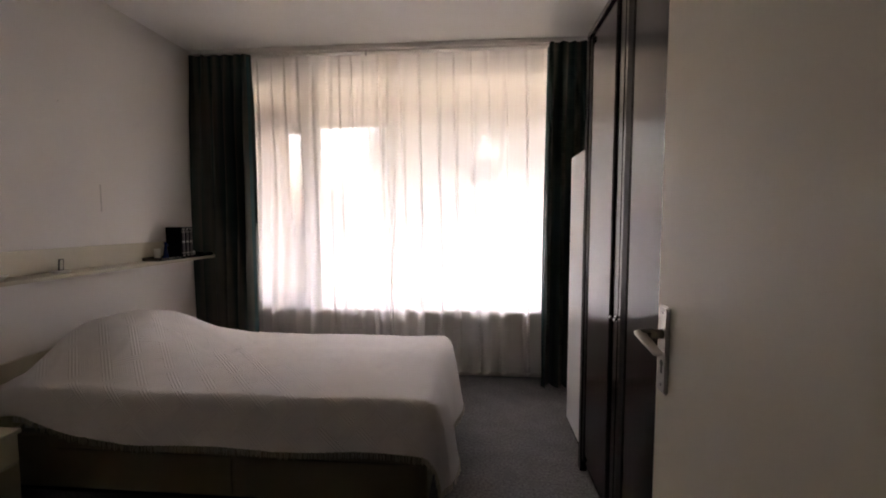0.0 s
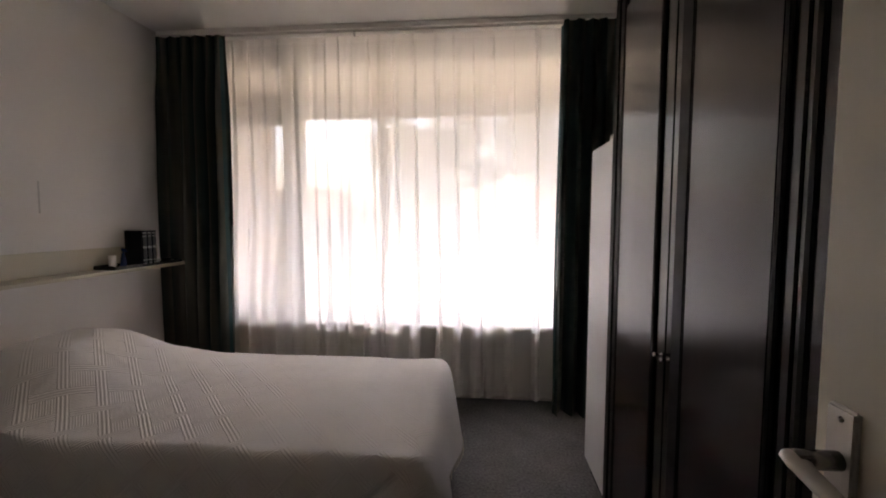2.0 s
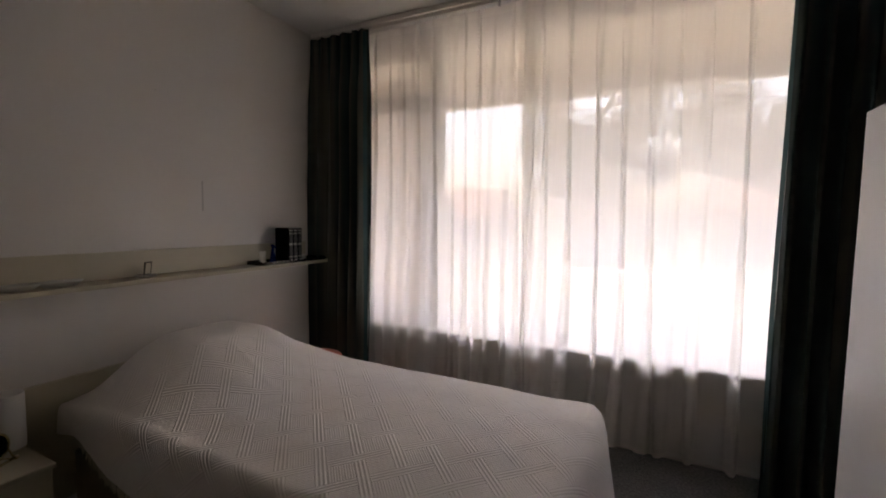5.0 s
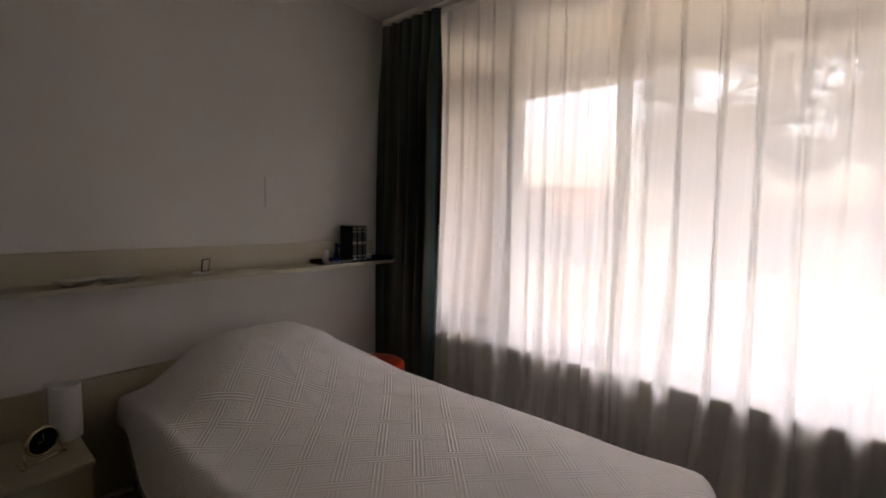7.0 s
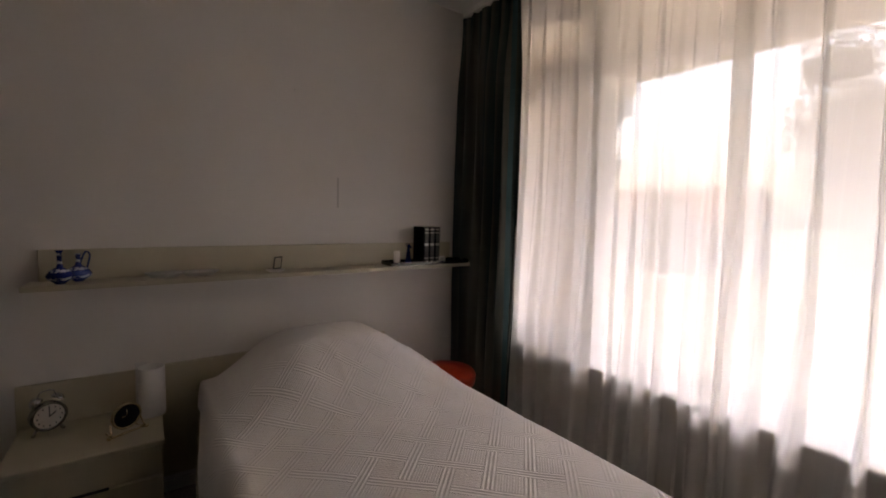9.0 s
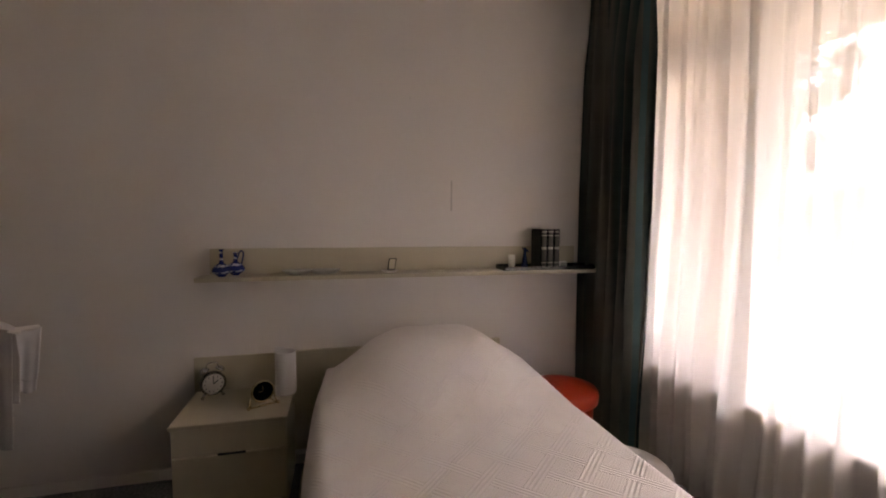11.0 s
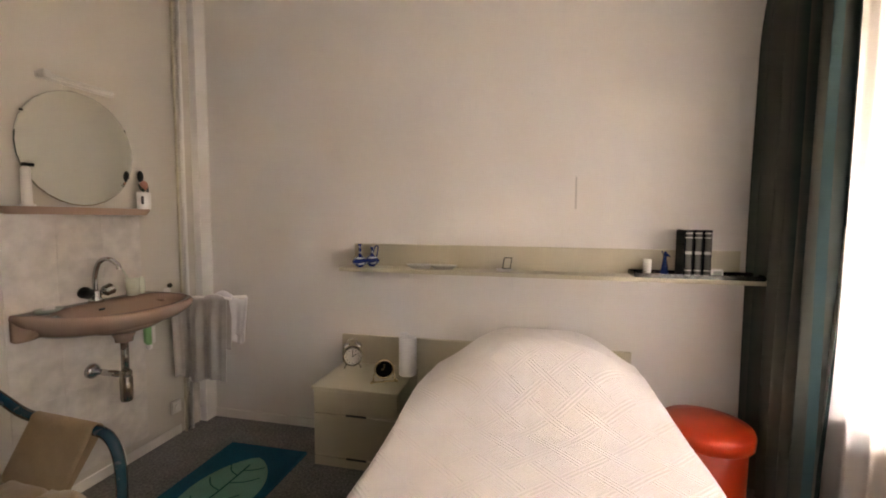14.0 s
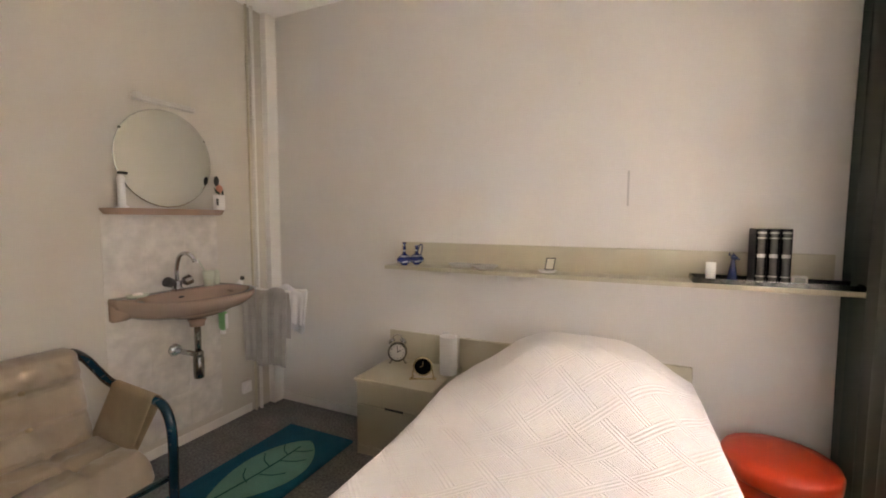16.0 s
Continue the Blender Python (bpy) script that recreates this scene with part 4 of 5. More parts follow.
for s in (-1, 1):
    bm = bmesh.new()
    rows = []
    for k in range(13):
        f = k / 12
        low = RZ - 0.118 + 0.085 * sstep(0.05, 1.0, f)
        half = 0.030 * math.sqrt(max(0.05, 1 - f ** 3))
        mid = BXc + s * (0.274 - 0.045 * f)
        rows.append([bm.verts.new((mid + a * half, 0.0085 + 0.19 * f, z)) for a, z in ((-1, RZ - 0.02), (-1, low + 0.012), (-0.6, low + 0.002), (0.6, low + 0.002), (1, low + 0.012), (1, RZ - 0.02))])
    for a, b in zip(rows, rows[1:]):
        for k in range(6):
            bm.faces.new((a[k], a[(k + 1) % 6], b[(k + 1) % 6], b[k]))
    bm.faces.new(rows[0])
    bm.faces.new(rows[-1])
    part("wall_bracket", bm, CERAMIC, basin, "ceramic end lug", smooth=True)
part("overflow", box(BXc - 0.014, BXc + 0.014, 0.085, 0.0905, RZ - 0.037, RZ - 0.028, 0.002), BLACK, basin, "dark overflow slot")
part("drain_ring", lathe([(0.0, 0.0), (0.026, 0.0), (0.026, 0.003), (0.012, 0.001), (0.0, 0.001)], (BXc, 0.22, RZ - 0.118), steps=20), CHROME, basin)
part("waste_socket", lathe([(0.0, 0.0), (0.034, 0.0), (0.036, 0.02), (0.045, 0.035), (0.0, 0.035)], (BXc, 0.205, RZ - 0.175), steps=24), CERAMIC, basin, smooth=True)

tap = thing("tap", (BXc, 0.055, RZ), "chrome mixer tap with dark twin knobs on the washbasin", "tap")
part("tap_body", lathe([(0.0, 0.0), (0.030, 0.0), (0.028, 0.014), (0.021, 0.022), (0.021, 0.048), (0.012, 0.055), (0.0, 0.057)], (BXc, 0.055, RZ), steps=20), CHROME, tap, smooth=True)
part("spout", tube([(BXc, 0.055, RZ + 0.05), (BXc, 0.058, RZ + 0.12), (BXc, 0.085, RZ + 0.185), (BXc - 0.01, 0.13, RZ + 0.20), (BXc - 0.02, 0.165, RZ + 0.175), (BXc - 0.022, 0.17, RZ + 0.155)], 0.0105, steps=12), CHROME, tap, "chrome swan-neck spout", smooth=True)
for s in (-1, 1):
    part("tap_arm", tube([(BXc, 0.055, RZ + 0.030), (BXc + 0.045 * s, 0.065, RZ + 0.045)], 0.009, steps=12, curve=False), CHROME, tap, smooth=True)
    part("knob", tube([(BXc + 0.028 * s, 0.062, RZ + 0.040), (BXc + 0.036 * s, 0.064, RZ + 0.044), (BXc + 0.066 * s, 0.072, RZ + 0.056), (BXc + 0.072 * s, 0.074, RZ + 0.059)], [0.016, 0.025, 0.027, 0.019], steps=10, curve=False), DARKGREY if s > 0 else PEWTER, tap, "dark ribbed tap knob")

trap = thing("drain_trap", (BXc, 0.1, 0.5), "chrome bottle trap under the washbasin", "drain trap")
part("tailpipe", tube([(BXc, 0.205, RZ - 0.176), (BXc, 0.205, 0.56)], 0.016, curve=False), DARKCHROME, trap, smooth=True)
part("bottle", lathe([(0.0, -0.015), (0.022, -0.015), (0.026, -0.005), (0.026, 0.095), (0.022, 0.10), (0.025, 0.104), (0.025, 0.125), (0.017, 0.132), (0.0, 0.132)], (BXc, 0.205, 0.445), steps=24), DARKCHROME, trap, smooth=True)
part("wall_pipe", tube([(BXc, 0.18, 0.553), (BXc, 0.02, 0.553)], 0.0145, curve=False), CHROME, trap, smooth=True)
bm = lathe([(0.0, 0.0), (0.036, 0.0), (0.033, 0.012), (0.018, 0.020), (0.0, 0.020)], steps=28)
bmesh.ops.rotate(bm, cent=(0, 0, 0), matrix=Matrix.Rotation(radians(-90), 3, "X"), verts=bm.verts)
bmesh.ops.translate(bm, vec=(BXc, 0.0105, 0.553), verts=bm.verts)
part("wall_rosette", bm, CHROME, trap, "round chrome wall cover", smooth=True)

# soap, glasses, brush on the basin
soap = thing("soap_dish", (0.94, 0.07, RZ), "pale green soap dish on the washbasin rim", "soap dish")
part("dish", lathe([(0.0, 0.0), (0.035, 0.0), (0.045, 0.012), (0.042, 0.012), (0.033, 0.004), (0.0, 0.004)], (0.94, 0.07, RZ - 0.001), steps=24, squash=(1.2, 0.8)), MINTGLASS, soap, smooth=True)
part("soap_bar", box(0.915, 0.965, 0.055, 0.085, RZ + 0.0035, RZ + 0.018, 0.007, 3), WAX, soap, smooth=True)
cup = thing("toothbrush_cup", (0.555, 0.06, RZ), "pale green plastic beaker holding a pale toothbrush on the washbasin rim", "cup")
part("beaker", lathe([(0.0, 0.0), (0.026, 0.0), (0.032, 0.085), (0.030, 0.085), (0.024, 0.003), (0.0, 0.003)], (0.555, 0.06, RZ), steps=24), MINTGLASS, cup, smooth=True)
tb = part("toothbrush", tube([(0.545, 0.065, RZ + 0.006), (0.585, 0.06, RZ + 0.10), (0.625, 0.07, RZ + 0.155)], 0.004, steps=8), MINTGLASS, cup, "pale green toothbrush", smooth=True)
part("bristles", box(0.612, 0.632, 0.062, 0.070, RZ + 0.138, RZ + 0.158, 0.003), WHITEP, tb)
cup = thing("tube_of_paste", (0.50, 0.05, RZ), "pale green paste tube standing on the washbasin rim", "tube")
part("tube_body", lathe([(0.0, 0.0), (0.016, 0.0), (0.016, 0.014), (0.020, 0.018), (0.018, 0.075), (0.004, 0.09), (0.0, 0.09)], (0.50, 0.055, RZ), steps=16, squash=(1, 0.6)), MINTGLASS, cup, smooth=True)
gb = thing("green_bottle", (0.455, 0.05, 0.60), "green and white hand brush hanging under the washbasin", "brush")
part("bottle_body", box(0.435, 0.475, 0.012, 0.06, 0.60, 0.72, 0.012, 3), GREENP, gb, smooth=True)
part("grip_plate", box(0.441, 0.462, 0.0605, 0.066, 0.61, 0.70, 0.002), WHITEP, gb, "white front plate")
part("cap", box(0.443, 0.467, 0.02, 0.05, 0.575, 0.599, 0.004, 2), WHITEP, gb)
part("hook", tube([(0.455, 0.012, 0.74), (0.455, 0.035, 0.735), (0.455, 0.037, 0.719)], 0.003, steps=8), WHITEP, gb)

# towel holder and towels
th = thing("towel_holder", (0.2, 0.2, 0.83), "white swivelling towel holder beside the washbasin", "towel holder")
part("wall_plate", box(0.285, 0.325, 0.001, 0.02, 0.78, 0.88, 0.006, 2), WHITEP, th)
part("bar", tube([(0.305, 0.015, 0.835), (0.30, 0.42, 0.835)], 0.0075, curve=False), WHITEP, th, smooth=True)
part("bar", tube([(0.305, 0.015, 0.815), (0.12, 0.38, 0.815)], 0.0075, curve=False), WHITEP, th, smooth=True)
part("end_knob", sphere((0.305, 0.03, 0.895), 0.014, seg=14), PEWTER, th, smooth=True)


def hung_towel(name, a, b, z, drop_f, drop_b, mat, label, seed, ragged=0.0):
    """Cloth laid over a bar from a to b."""
    a, b = Vector(a), Vector(b)
    along = (b - a).normalized()
    side = Vector((along.y, -along.x, 0))
    total = drop_f + drop_b

    def shape(u, v):
        p = a + (b - a) * u
        s = v * total - drop_b
        wave = 0.012 * math.sin(u * 17 + seed) + 0.006 * math.sin(u * 41 + seed)
        low = min(1, abs(s) / 0.12)
        off = 0.010 + 0.012 * low + wave * low if s > 0 else -0.010 - 0.010 * low + wave * low
        cap = math.sqrt(max(0, 1 - (min(abs(s), 0.02) / 0.02) ** 2)) * 0.006
        shrink = 1 - ragged * abs(s) * 1.2
        pp = a + (b - a) * (0.5 + (u - 0.5) * shrink) + side * off * (min(1, abs(s) / 0.015))
        return pp.x, pp.y, z + 0.009 + cap - abs(s) + ragged * 0.05 * math.sin(u * 9 + seed)
    g = thing(name, ((a.x + b.x) / 2, (a.y + b.y) / 2, z), label, "towel")
    ob = part("cloth", grid(shape, 60, 60), mat, g, smooth=True)
    sol = ob.modifiers.new("thick", "SOLIDIFY")
    sol.thickness = 0.004
    return g


hung_towel("towel", (0.305, 0.06, 0), (0.301, 0.40, 0), 0.835, 0.47, 0.30, TOWEL, "grey towel hanging over the towel bar", 1.0, 0.22)
hung_towel("washcloth", (0.250, 0.125, 0), (0.118, 0.385, 0), 0.815, 0.21, 0.27, CLOTHW, "crumpled white washcloth hanging over the towel bar", 3.0, 0.55)

# mirror, shelf, lamp
mir = thing("wall_mirror", (0.735, 0.01, 1.575), "round frameless mirror above the glass shelf", "mirror")
bm = disc_x([(0.0, 0.0), (0.252, 0.0), (0.252, 0.003), (0.249, 0.005), (0.0, 0.005)], 0, 0, 0)
bmesh.ops.rotate(bm, cent=(0, 0, 0), matrix=Matrix.Rotation(radians(90), 3, "Z"), verts=bm.verts)
bmesh.ops.translate(bm, vec=(0.738, 0.012, 1.58), verts=bm.verts)
part("mirror_glass", bm, MIRROR, mir)
bm = bmesh.new()
tube([(0.738 + 0.2525 * math.cos(2 * math.pi * k / 48), 0.0135, 1.58 + 0.2525 * math.sin(2 * math.pi * k / 48)) for k in range(49)], 0.0016, steps=6, bm=bm, curve=False)
part("rim", bm, SILVER, mir, "thin dark mirror edge")
for a in (150, 205, 30, -35):
    cx, cz = 0.738 + 0.25 * math.cos(radians(a)), 1.58 + 0.25 * math.sin(radians(a))
    part("clip", box(cx - 0.006, cx + 0.006, 0.005, 0.018, cz - 0.006, cz + 0.006, 0.003), DARKGREY, mir, "small mirror clip")
gs = thing("ceramic_shelf", (0.745, 0.08, 1.30), "pink-beige ceramic shelf with a curved front under the mirror", "shelf")
bm = bmesh.new()
top, bot = [], []
pts = [(0.315 * math.cos(math.pi * k / 32), 0.006 + 0.135 * math.sin(math.pi * k / 32) ** 0.6 if 0 < k < 32 else 0.006) for k in range(33)]
for z, lst, s in ((1.318, top, 1.0), (1.287, bot, 0.93)):
    for x, y in pts:
        lst.append(bm.verts.new((0.745 + x * s, 0.001 + y * s, z)))
bm.faces.new(top)
bm.faces.new(list(reversed(bot)))
for k in range(33):
    j = (k + 1) % 33
    bm.faces.new((bot[k], bot[j], top[j], top[k]))
bmesh.ops.bevel(bm, geom=[e for e in bm.edges if abs(e.verts[0].co.z - e.verts[1].co.z) < 1e-6], offset=0.004, segments=2, affect="EDGES")
part("board", bm, CERAMIC, gs)
CZ = 1.3185
bt = thing("bottle", (0.985, 0.06, CZ), "slim white bottle with a black cap on the ceramic shelf", "bottle")
part("body", lathe([(0.0, 0.0), (0.026, 0.0), (0.027, 0.006), (0.017, 0.012), (0.016, 0.145), (0.010, 0.158), (0.0, 0.158)], (0.985, 0.06, CZ), steps=20), WHITEP, bt, smooth=True)
part("cap", box(0.955, 0.997, 0.052, 0.068, CZ + 0.1585, CZ + 0.172, 0.003), BLACK, bt, "black nozzle cap")
mug = thing("brush_mug", (0.475, 0.065, CZ), "white printed mug holding a dark hairbrush on the ceramic shelf", "mug")
part("cup", lathe([(0.0, 0.0), (0.027, 0.0), (0.030, 0.004), (0.031, 0.085), (0.028, 0.085), (0.027, 0.006), (0.0, 0.006)], (0.475, 0.065, CZ), steps=24), WHITEP, mug, smooth=True)
part("print", box(0.495, 0.5035, 0.078, 0.088, CZ + 0.025, CZ + 0.065, 0.001), DARKGREY, mug, "dark printed mark")
part("brush_head", sphere((0.485, 0.060, CZ + 0.165), 0.020, (0.8, 0.6, 1.5), seg=14), BLACK, mug, "black hairbrush head", smooth=True)
part("puff", sphere((0.475, 0.068, CZ + 0.120), 0.020, (1, 0.8, 1.3), seg=14), SKIN, mug, "terracotta coloured sponge", smooth=True)
bm = bmesh.new()
for k in range(9):
    a, l = k * 2.4, 0.018 + 0.012 * (k % 3)
    base, tip = Vector((0.475, 0.066, CZ + 0.086)), Vector((0.475 + (0.022 + l * 0.5) * math.cos(a), 0.066 + 0.018 * math.sin(a), CZ + 0.092 + l))
    out = Vector((-math.sin(a), math.cos(a), 0)) * 0.006
    mid = (base + tip) / 2
    vs = [bm.verts.new(p) for p in (base, mid + out, tip, mid - out)]
    bm.faces.new(vs)
part("sprig", bm, SPRIG, mug, "dark green leaf sprig")
part("comb", box(0.445, 0.456, 0.062, 0.066, CZ + 0.03, CZ + 0.115, 0.001), BLACK, mug)
lt = thing("wall_light", (0.73, 0.04, 1.87), "narrow white unlit strip light above the mirror", "wall lamp")
part("housing", box(0.575, 0.895, 0.001, 0.030, 1.853, 1.880, 0.004), DIFFUSER, lt)
part("diffuser", box(0.590, 0.872, 0.031, 0.058, 1.855, 1.876, 0.010, 3), DIFFUSER, lt, "ribbed white lamp cover")
part("end_cap", box(0.873, 0.902, 0.0305, 0.066, 1.848, 1.882, 0.004), DIFFUSER, lt)
so = thing("wall_socket", (0.215, 0.02, 0.2), "old white wall socket near the floor in the corner", "socket")
part("plate", box(0.245, 0.315, 0.001, 0.022, 0.14, 0.215, 0.006, 2), WHITEP, so)
part("socket_ring", box(0.262, 0.298, 0.0225, 0.030, 0.158, 0.196, 0.008, 2), WHITEP, so)

# ---- rug ----
rug = thing("rug", (0.80, 0.62, 0), "teal rug with pale mint leaf on the grey carpet", "rug")
RX0, RX1, RY0, RY1 = 0.285, 1.20, 0.39, 0.86
part("rug_body", box(RX0, RX1, RY0, RY1, 0.0005, 0.018, 0.006, 2), RUG, rug)


def leaf_half(t):
    return 0.165 * math.sin(math.pi * t ** 0.85) ** 0.8 if 0 < t < 1 else 0.0


bm = bmesh.new()
n = 40
up_, lo_ = [], []
for k in range(n + 1):
    t = k / n
    x = 0.40 + 0.62 * t
    mid = 0.645 - 0.05 * t + 0.03 * math.sin(3 * t)
    w = leaf_half(t)
    up_.append((x, mid + w))
    lo_.append((x, mid - w))
outline = up_ + lo_[-2:0:-1]
vt = [bm.verts.new((x, y, 0.0205)) for x, y in outline]
vb = [bm.verts.new((x, y, 0.0170)) for x, y in outline]
bm.faces.new(vt)
for k in range(len(vt)):
    j = (k + 1) % len(vt)
    bm.faces.new((vb[k], vb[j], vt[j], vt[k]))
part("leaf_motif", bm, LEAF, rug, "pale mint leaf motif")
bm = bmesh.new()
tube([(0.47, 0.64, 0.0195), (0.70, 0.635, 0.0195), (0.98, 0.60, 0.0195)], 0.0045, steps=6, bm=bm)
for t, dx, dy in ((0.52, -0.03, 0.09), (0.62, -0.04, 0.12), (0.75, -0.04, 0.11), (0.56, -0.045, -0.09), (0.68, -0.05, -0.12), (0.82, -0.05, -0.10)):
    tube([(t, 0.638, 0.0195), (t + dx * 0.6, 0.638 + dy * 0.6, 0.0195), (t + dx * 1.6, 0.638 + dy, 0.0195)], 0.0035, steps=6, bm=bm)
part("leaf_veins", bm, VEIN, rug, "dark green leaf veins")

# ---- armchair ----
chair = thing("armchair", (1.53, 0.42, 0), "teal tubular steel armchair with tufted beige cushions", "armchair")


CX0, CX1 = 1.22, 1.85
CHAIR_LINE = [(0.075, 0.690), (0.117, 0.689), (0.194, 0.673), (0.266, 0.642), (0.329, 0.614), (0.387, 0.601), (0.48, 0.592), (0.58, 0.586), (0.655, 0.584), (0.702, 0.566), (0.732, 0.515), (0.741, 0.43), (0.737, 0.27), (0.733, 0.09), (0.715, 0.03), (0.65, 0.018), (0.40, 0.018), (0.16, 0.018)]
SLING_Z0, SLING_Z1 = 0.600, 0.586


def chair_side(x):
    """Side frame bent from one tube in an upright plane, with the cloth sling wrapped over its arm."""
    pts = CHAIR_LINE
    path = smooth_path([(x, y, z) for y, z in pts], 6)
    bm = bmesh.new()
    rings = []
    for i, p in enumerate(path):
        d = (path[min(i + 1, len(path) - 1)] - path[max(i - 1, 0)]).normalized()
        up = Vector((0, -d.z, d.y))
        rings.append([bm.verts.new(p + Vector((1, 0, 0)) * 0.0175 * math.cos(a) + up * 0.0175 * math.sin(a)) for a in [2 * math.pi * k / 16 for k in range(16)]])
    for a, b in zip(rings, rings[1:]):
        for k in range(16):
            bm.faces.new((a[k], a[(k + 1) % 16], b[(k + 1) % 16], b[k]))
    bm.faces.new(rings[0])
    bm.faces.new(rings[-1])
    part("side_frame", bm, TEAL, chair, "bent teal steel tube", smooth=True)
    inner = 1 if x < 1.5 else -1

    def sling(u, v):
        ytop, ztop = 0.400 + 0.255 * u, SLING_Z0 + (SLING_Z1 - SLING_Z0) * u
        if v < 0.3:
            a = math.pi * v / 0.3
            return x - inner * 0.021 * math.cos(a), ytop, ztop + 0.021 * math.sin(a) - (1 - abs(math.cos(a))) * 0.0
        k = (v - 0.3) / 0.7
        return x + inner * (0.021 + 0.012 * k + 0.003 * math.sin(3.1 * k) * math.sin(9 * u)), ytop - 0.155 * k + 0.02 * u * k, ztop - 0.25 * k

    def outer(u, v):
        ytop, ztop = 0.400 + 0.255 * u, SLING_Z0 + (SLING_Z1 - SLING_Z0) * u
        return x - inner * (0.021 - 0.036 * v), ytop - 0.155 * v + 0.02 * u * v, ztop - 0.25 * v
    bm = grid(sling, 16, 40)
    me = bpy.data.meshes.new("tmp")
    b2 = grid(outer, 16, 20)
    b2.to_mesh(me)
    bm.from_mesh(me)
    b2.free()
    bpy.data.meshes.remove(me)
    ob = part("arm_sling", bm, SLING, chair, "tan cloth sling over the arm", smooth=True)
    ob.modifiers.new("thick", "SOLIDIFY").thickness = 0.003


chair_side(CX0)
chair_side(CX1)
for y, z in ((0.715, 0.300), (0.20, 0.245), (0.17, 0.018), (0.10, 0.62)):
    part("cross_tube", tube([(CX0, y, z), (CX1, y, z)], 0.0125, curve=False), TEAL, chair, "teal steel cross tube", smooth=True)
for x in (CX0 + 0.08, CX1 - 0.08):
    part("rear_tube", tube([(x, 0.17, 0.018), (x, 0.18, 0.26), (x, 0.14, 0.45), (x, 0.10, 0.62)], 0.0125, steps=12), TEAL, chair, smooth=True)


def cushion(name, origin, ax, ay, w, l, thick, nx, ny, label):
    """Tufted cushion: w across, l along; soft pads between quilted seams, and a button in the middle of each seam."""
    ax, ay = Vector(ax).normalized(), Vector(ay).normalized()
    nrm = ax.cross(ay)
    o = Vector(origin)

    def surf(u, v):
        e = min(1, 11 * min(u, 1 - u)) ** 0.45 * min(1, 11 * min(v, 1 - v)) ** 0.45
        pad = (0.6 + 0.4 * min(1, 2.5 * abs(math.sin(math.pi * u * nx))) ** 0.6) * min(1, 2.2 * abs(math.sin(math.pi * v * ny))) ** 0.6 * (0.86 + 0.14 * abs(math.sin(math.pi * v * ny)))
        puck = 0.010 * noise.noise(Vector((u * 7, v * 9, 2.0 + nx))) + 0.005 * noise.noise(Vector((u * 22, v * 15, 5.0 + nx)))
        for k in range(1, nx):
            for m_ in range(1, ny):
                r = math.hypot((u - k / nx) * w, (v - m_ / ny) * l)
                pad -= 0.35 * math.exp(-(r / 0.03) ** 2)
                an = math.atan2((v - m_ / ny) * l, (u - k / nx) * w)
                puck += 0.004 * math.sin(7 * an + k) * math.exp(-(r / 0.09) ** 2) * min(1, r / 0.03)
        return thick * e * (0.5 + 0.5 * pad) + puck * e

    rc = 0.09 if ay.z < 0.5 else 0.045
    bmx = bmesh.new()
    n = 56
    tv, bv = {}, {}
    for i in range(n + 1):
        for j in range(n + 1):
            u, v = i / n, j / n
            reach = min(rc, l * min(v, 1 - v))
            half = w / 2 - rc + math.sqrt(max(0.0, rc * rc - (rc - reach) ** 2))
            cu = 0.5 + (u - 0.5) * half / (w / 2)
            p = o + ax * (w * (cu - 0.5)) + ay * (l * v)
            tv[i, j] = bmx.verts.new(p + nrm * surf(u, v))
            bv[i, j] = bmx.verts.new(p - nrm * 0.35 * surf(u, v)) if 0 < i < n and 0 < j < n else tv[i, j]
    for i in range(n):
        for j in range(n):
            bmx.faces.new((tv[i, j], tv[i + 1, j], tv[i + 1, j + 1], tv[i, j + 1]))
            f = [bv[i, j], bv[i, j + 1], bv[i + 1, j + 1], bv[i + 1, j]]
            try:
                bmx.faces.new(f)
            except ValueError:
                pass
    c = part(name, bmx, CANVAS, chair, label, smooth=True)
    for k in range(1, nx):
        for m_ in range(1, ny):
            p = o + ax * (w * (k / nx - 0.5)) + ay * (l * m_ / ny) + nrm * (thick * 0.50 if nx > 9 else thick * 0.49)
            part("button", sphere(p, 0.011, (1, 1, 0.8), seg=12), SLING, c, "cloth covered button")
    return c


cushion("seat_cushion", (1.535, 0.15, 0.292), (1, 0, 0), (0, 1, 0.03), 0.60, 0.565, 0.115, 3, 3, "tufted beige canvas seat cushion")
cushion("back_cushion", (1.535, 0.225, 0.33), (-1, 0, 0), (0, -0.28, 1), 0.61, 0.415, 0.10, 3, 3, "tufted beige canvas back cushion")

# ---- stools by the window ----
st = thing("red_stool", (0.29, 2.78, 0), "round red-orange vinyl pouffe beside the bed", "pouffe")
part("drum", lathe([(0.0, 0.0), (0.150, 0.0), (0.155, 0.01), (0.158, 0.325), (0.150, 0.33), (0.0, 0.33)], (0.29, 2.785, 0.0), steps=48), RED, st, smooth=True)
part("lid", lathe([(0.0, 0.0), (0.170, 0.0), (0.180, 0.008), (0.183, 0.05), (0.175, 0.068), (0.12, 0.078), (0.0, 0.082)], (0.29, 2.785, 0.331), steps=48), RED, st, "padded red vinyl lid", smooth=True)
wh = thing("white_stool", (0.78, 2.80, 0), "round off-white vinyl pouffe between bed and window", "pouffe")
part("drum", lathe([(0.0, 0.0), (0.16, 0.0), (0.165, 0.01), (0.17, 0.20), (0.0, 0.20)], (0.79, 2.795, 0.0), steps=48), OFFWHITE, wh, smooth=True)
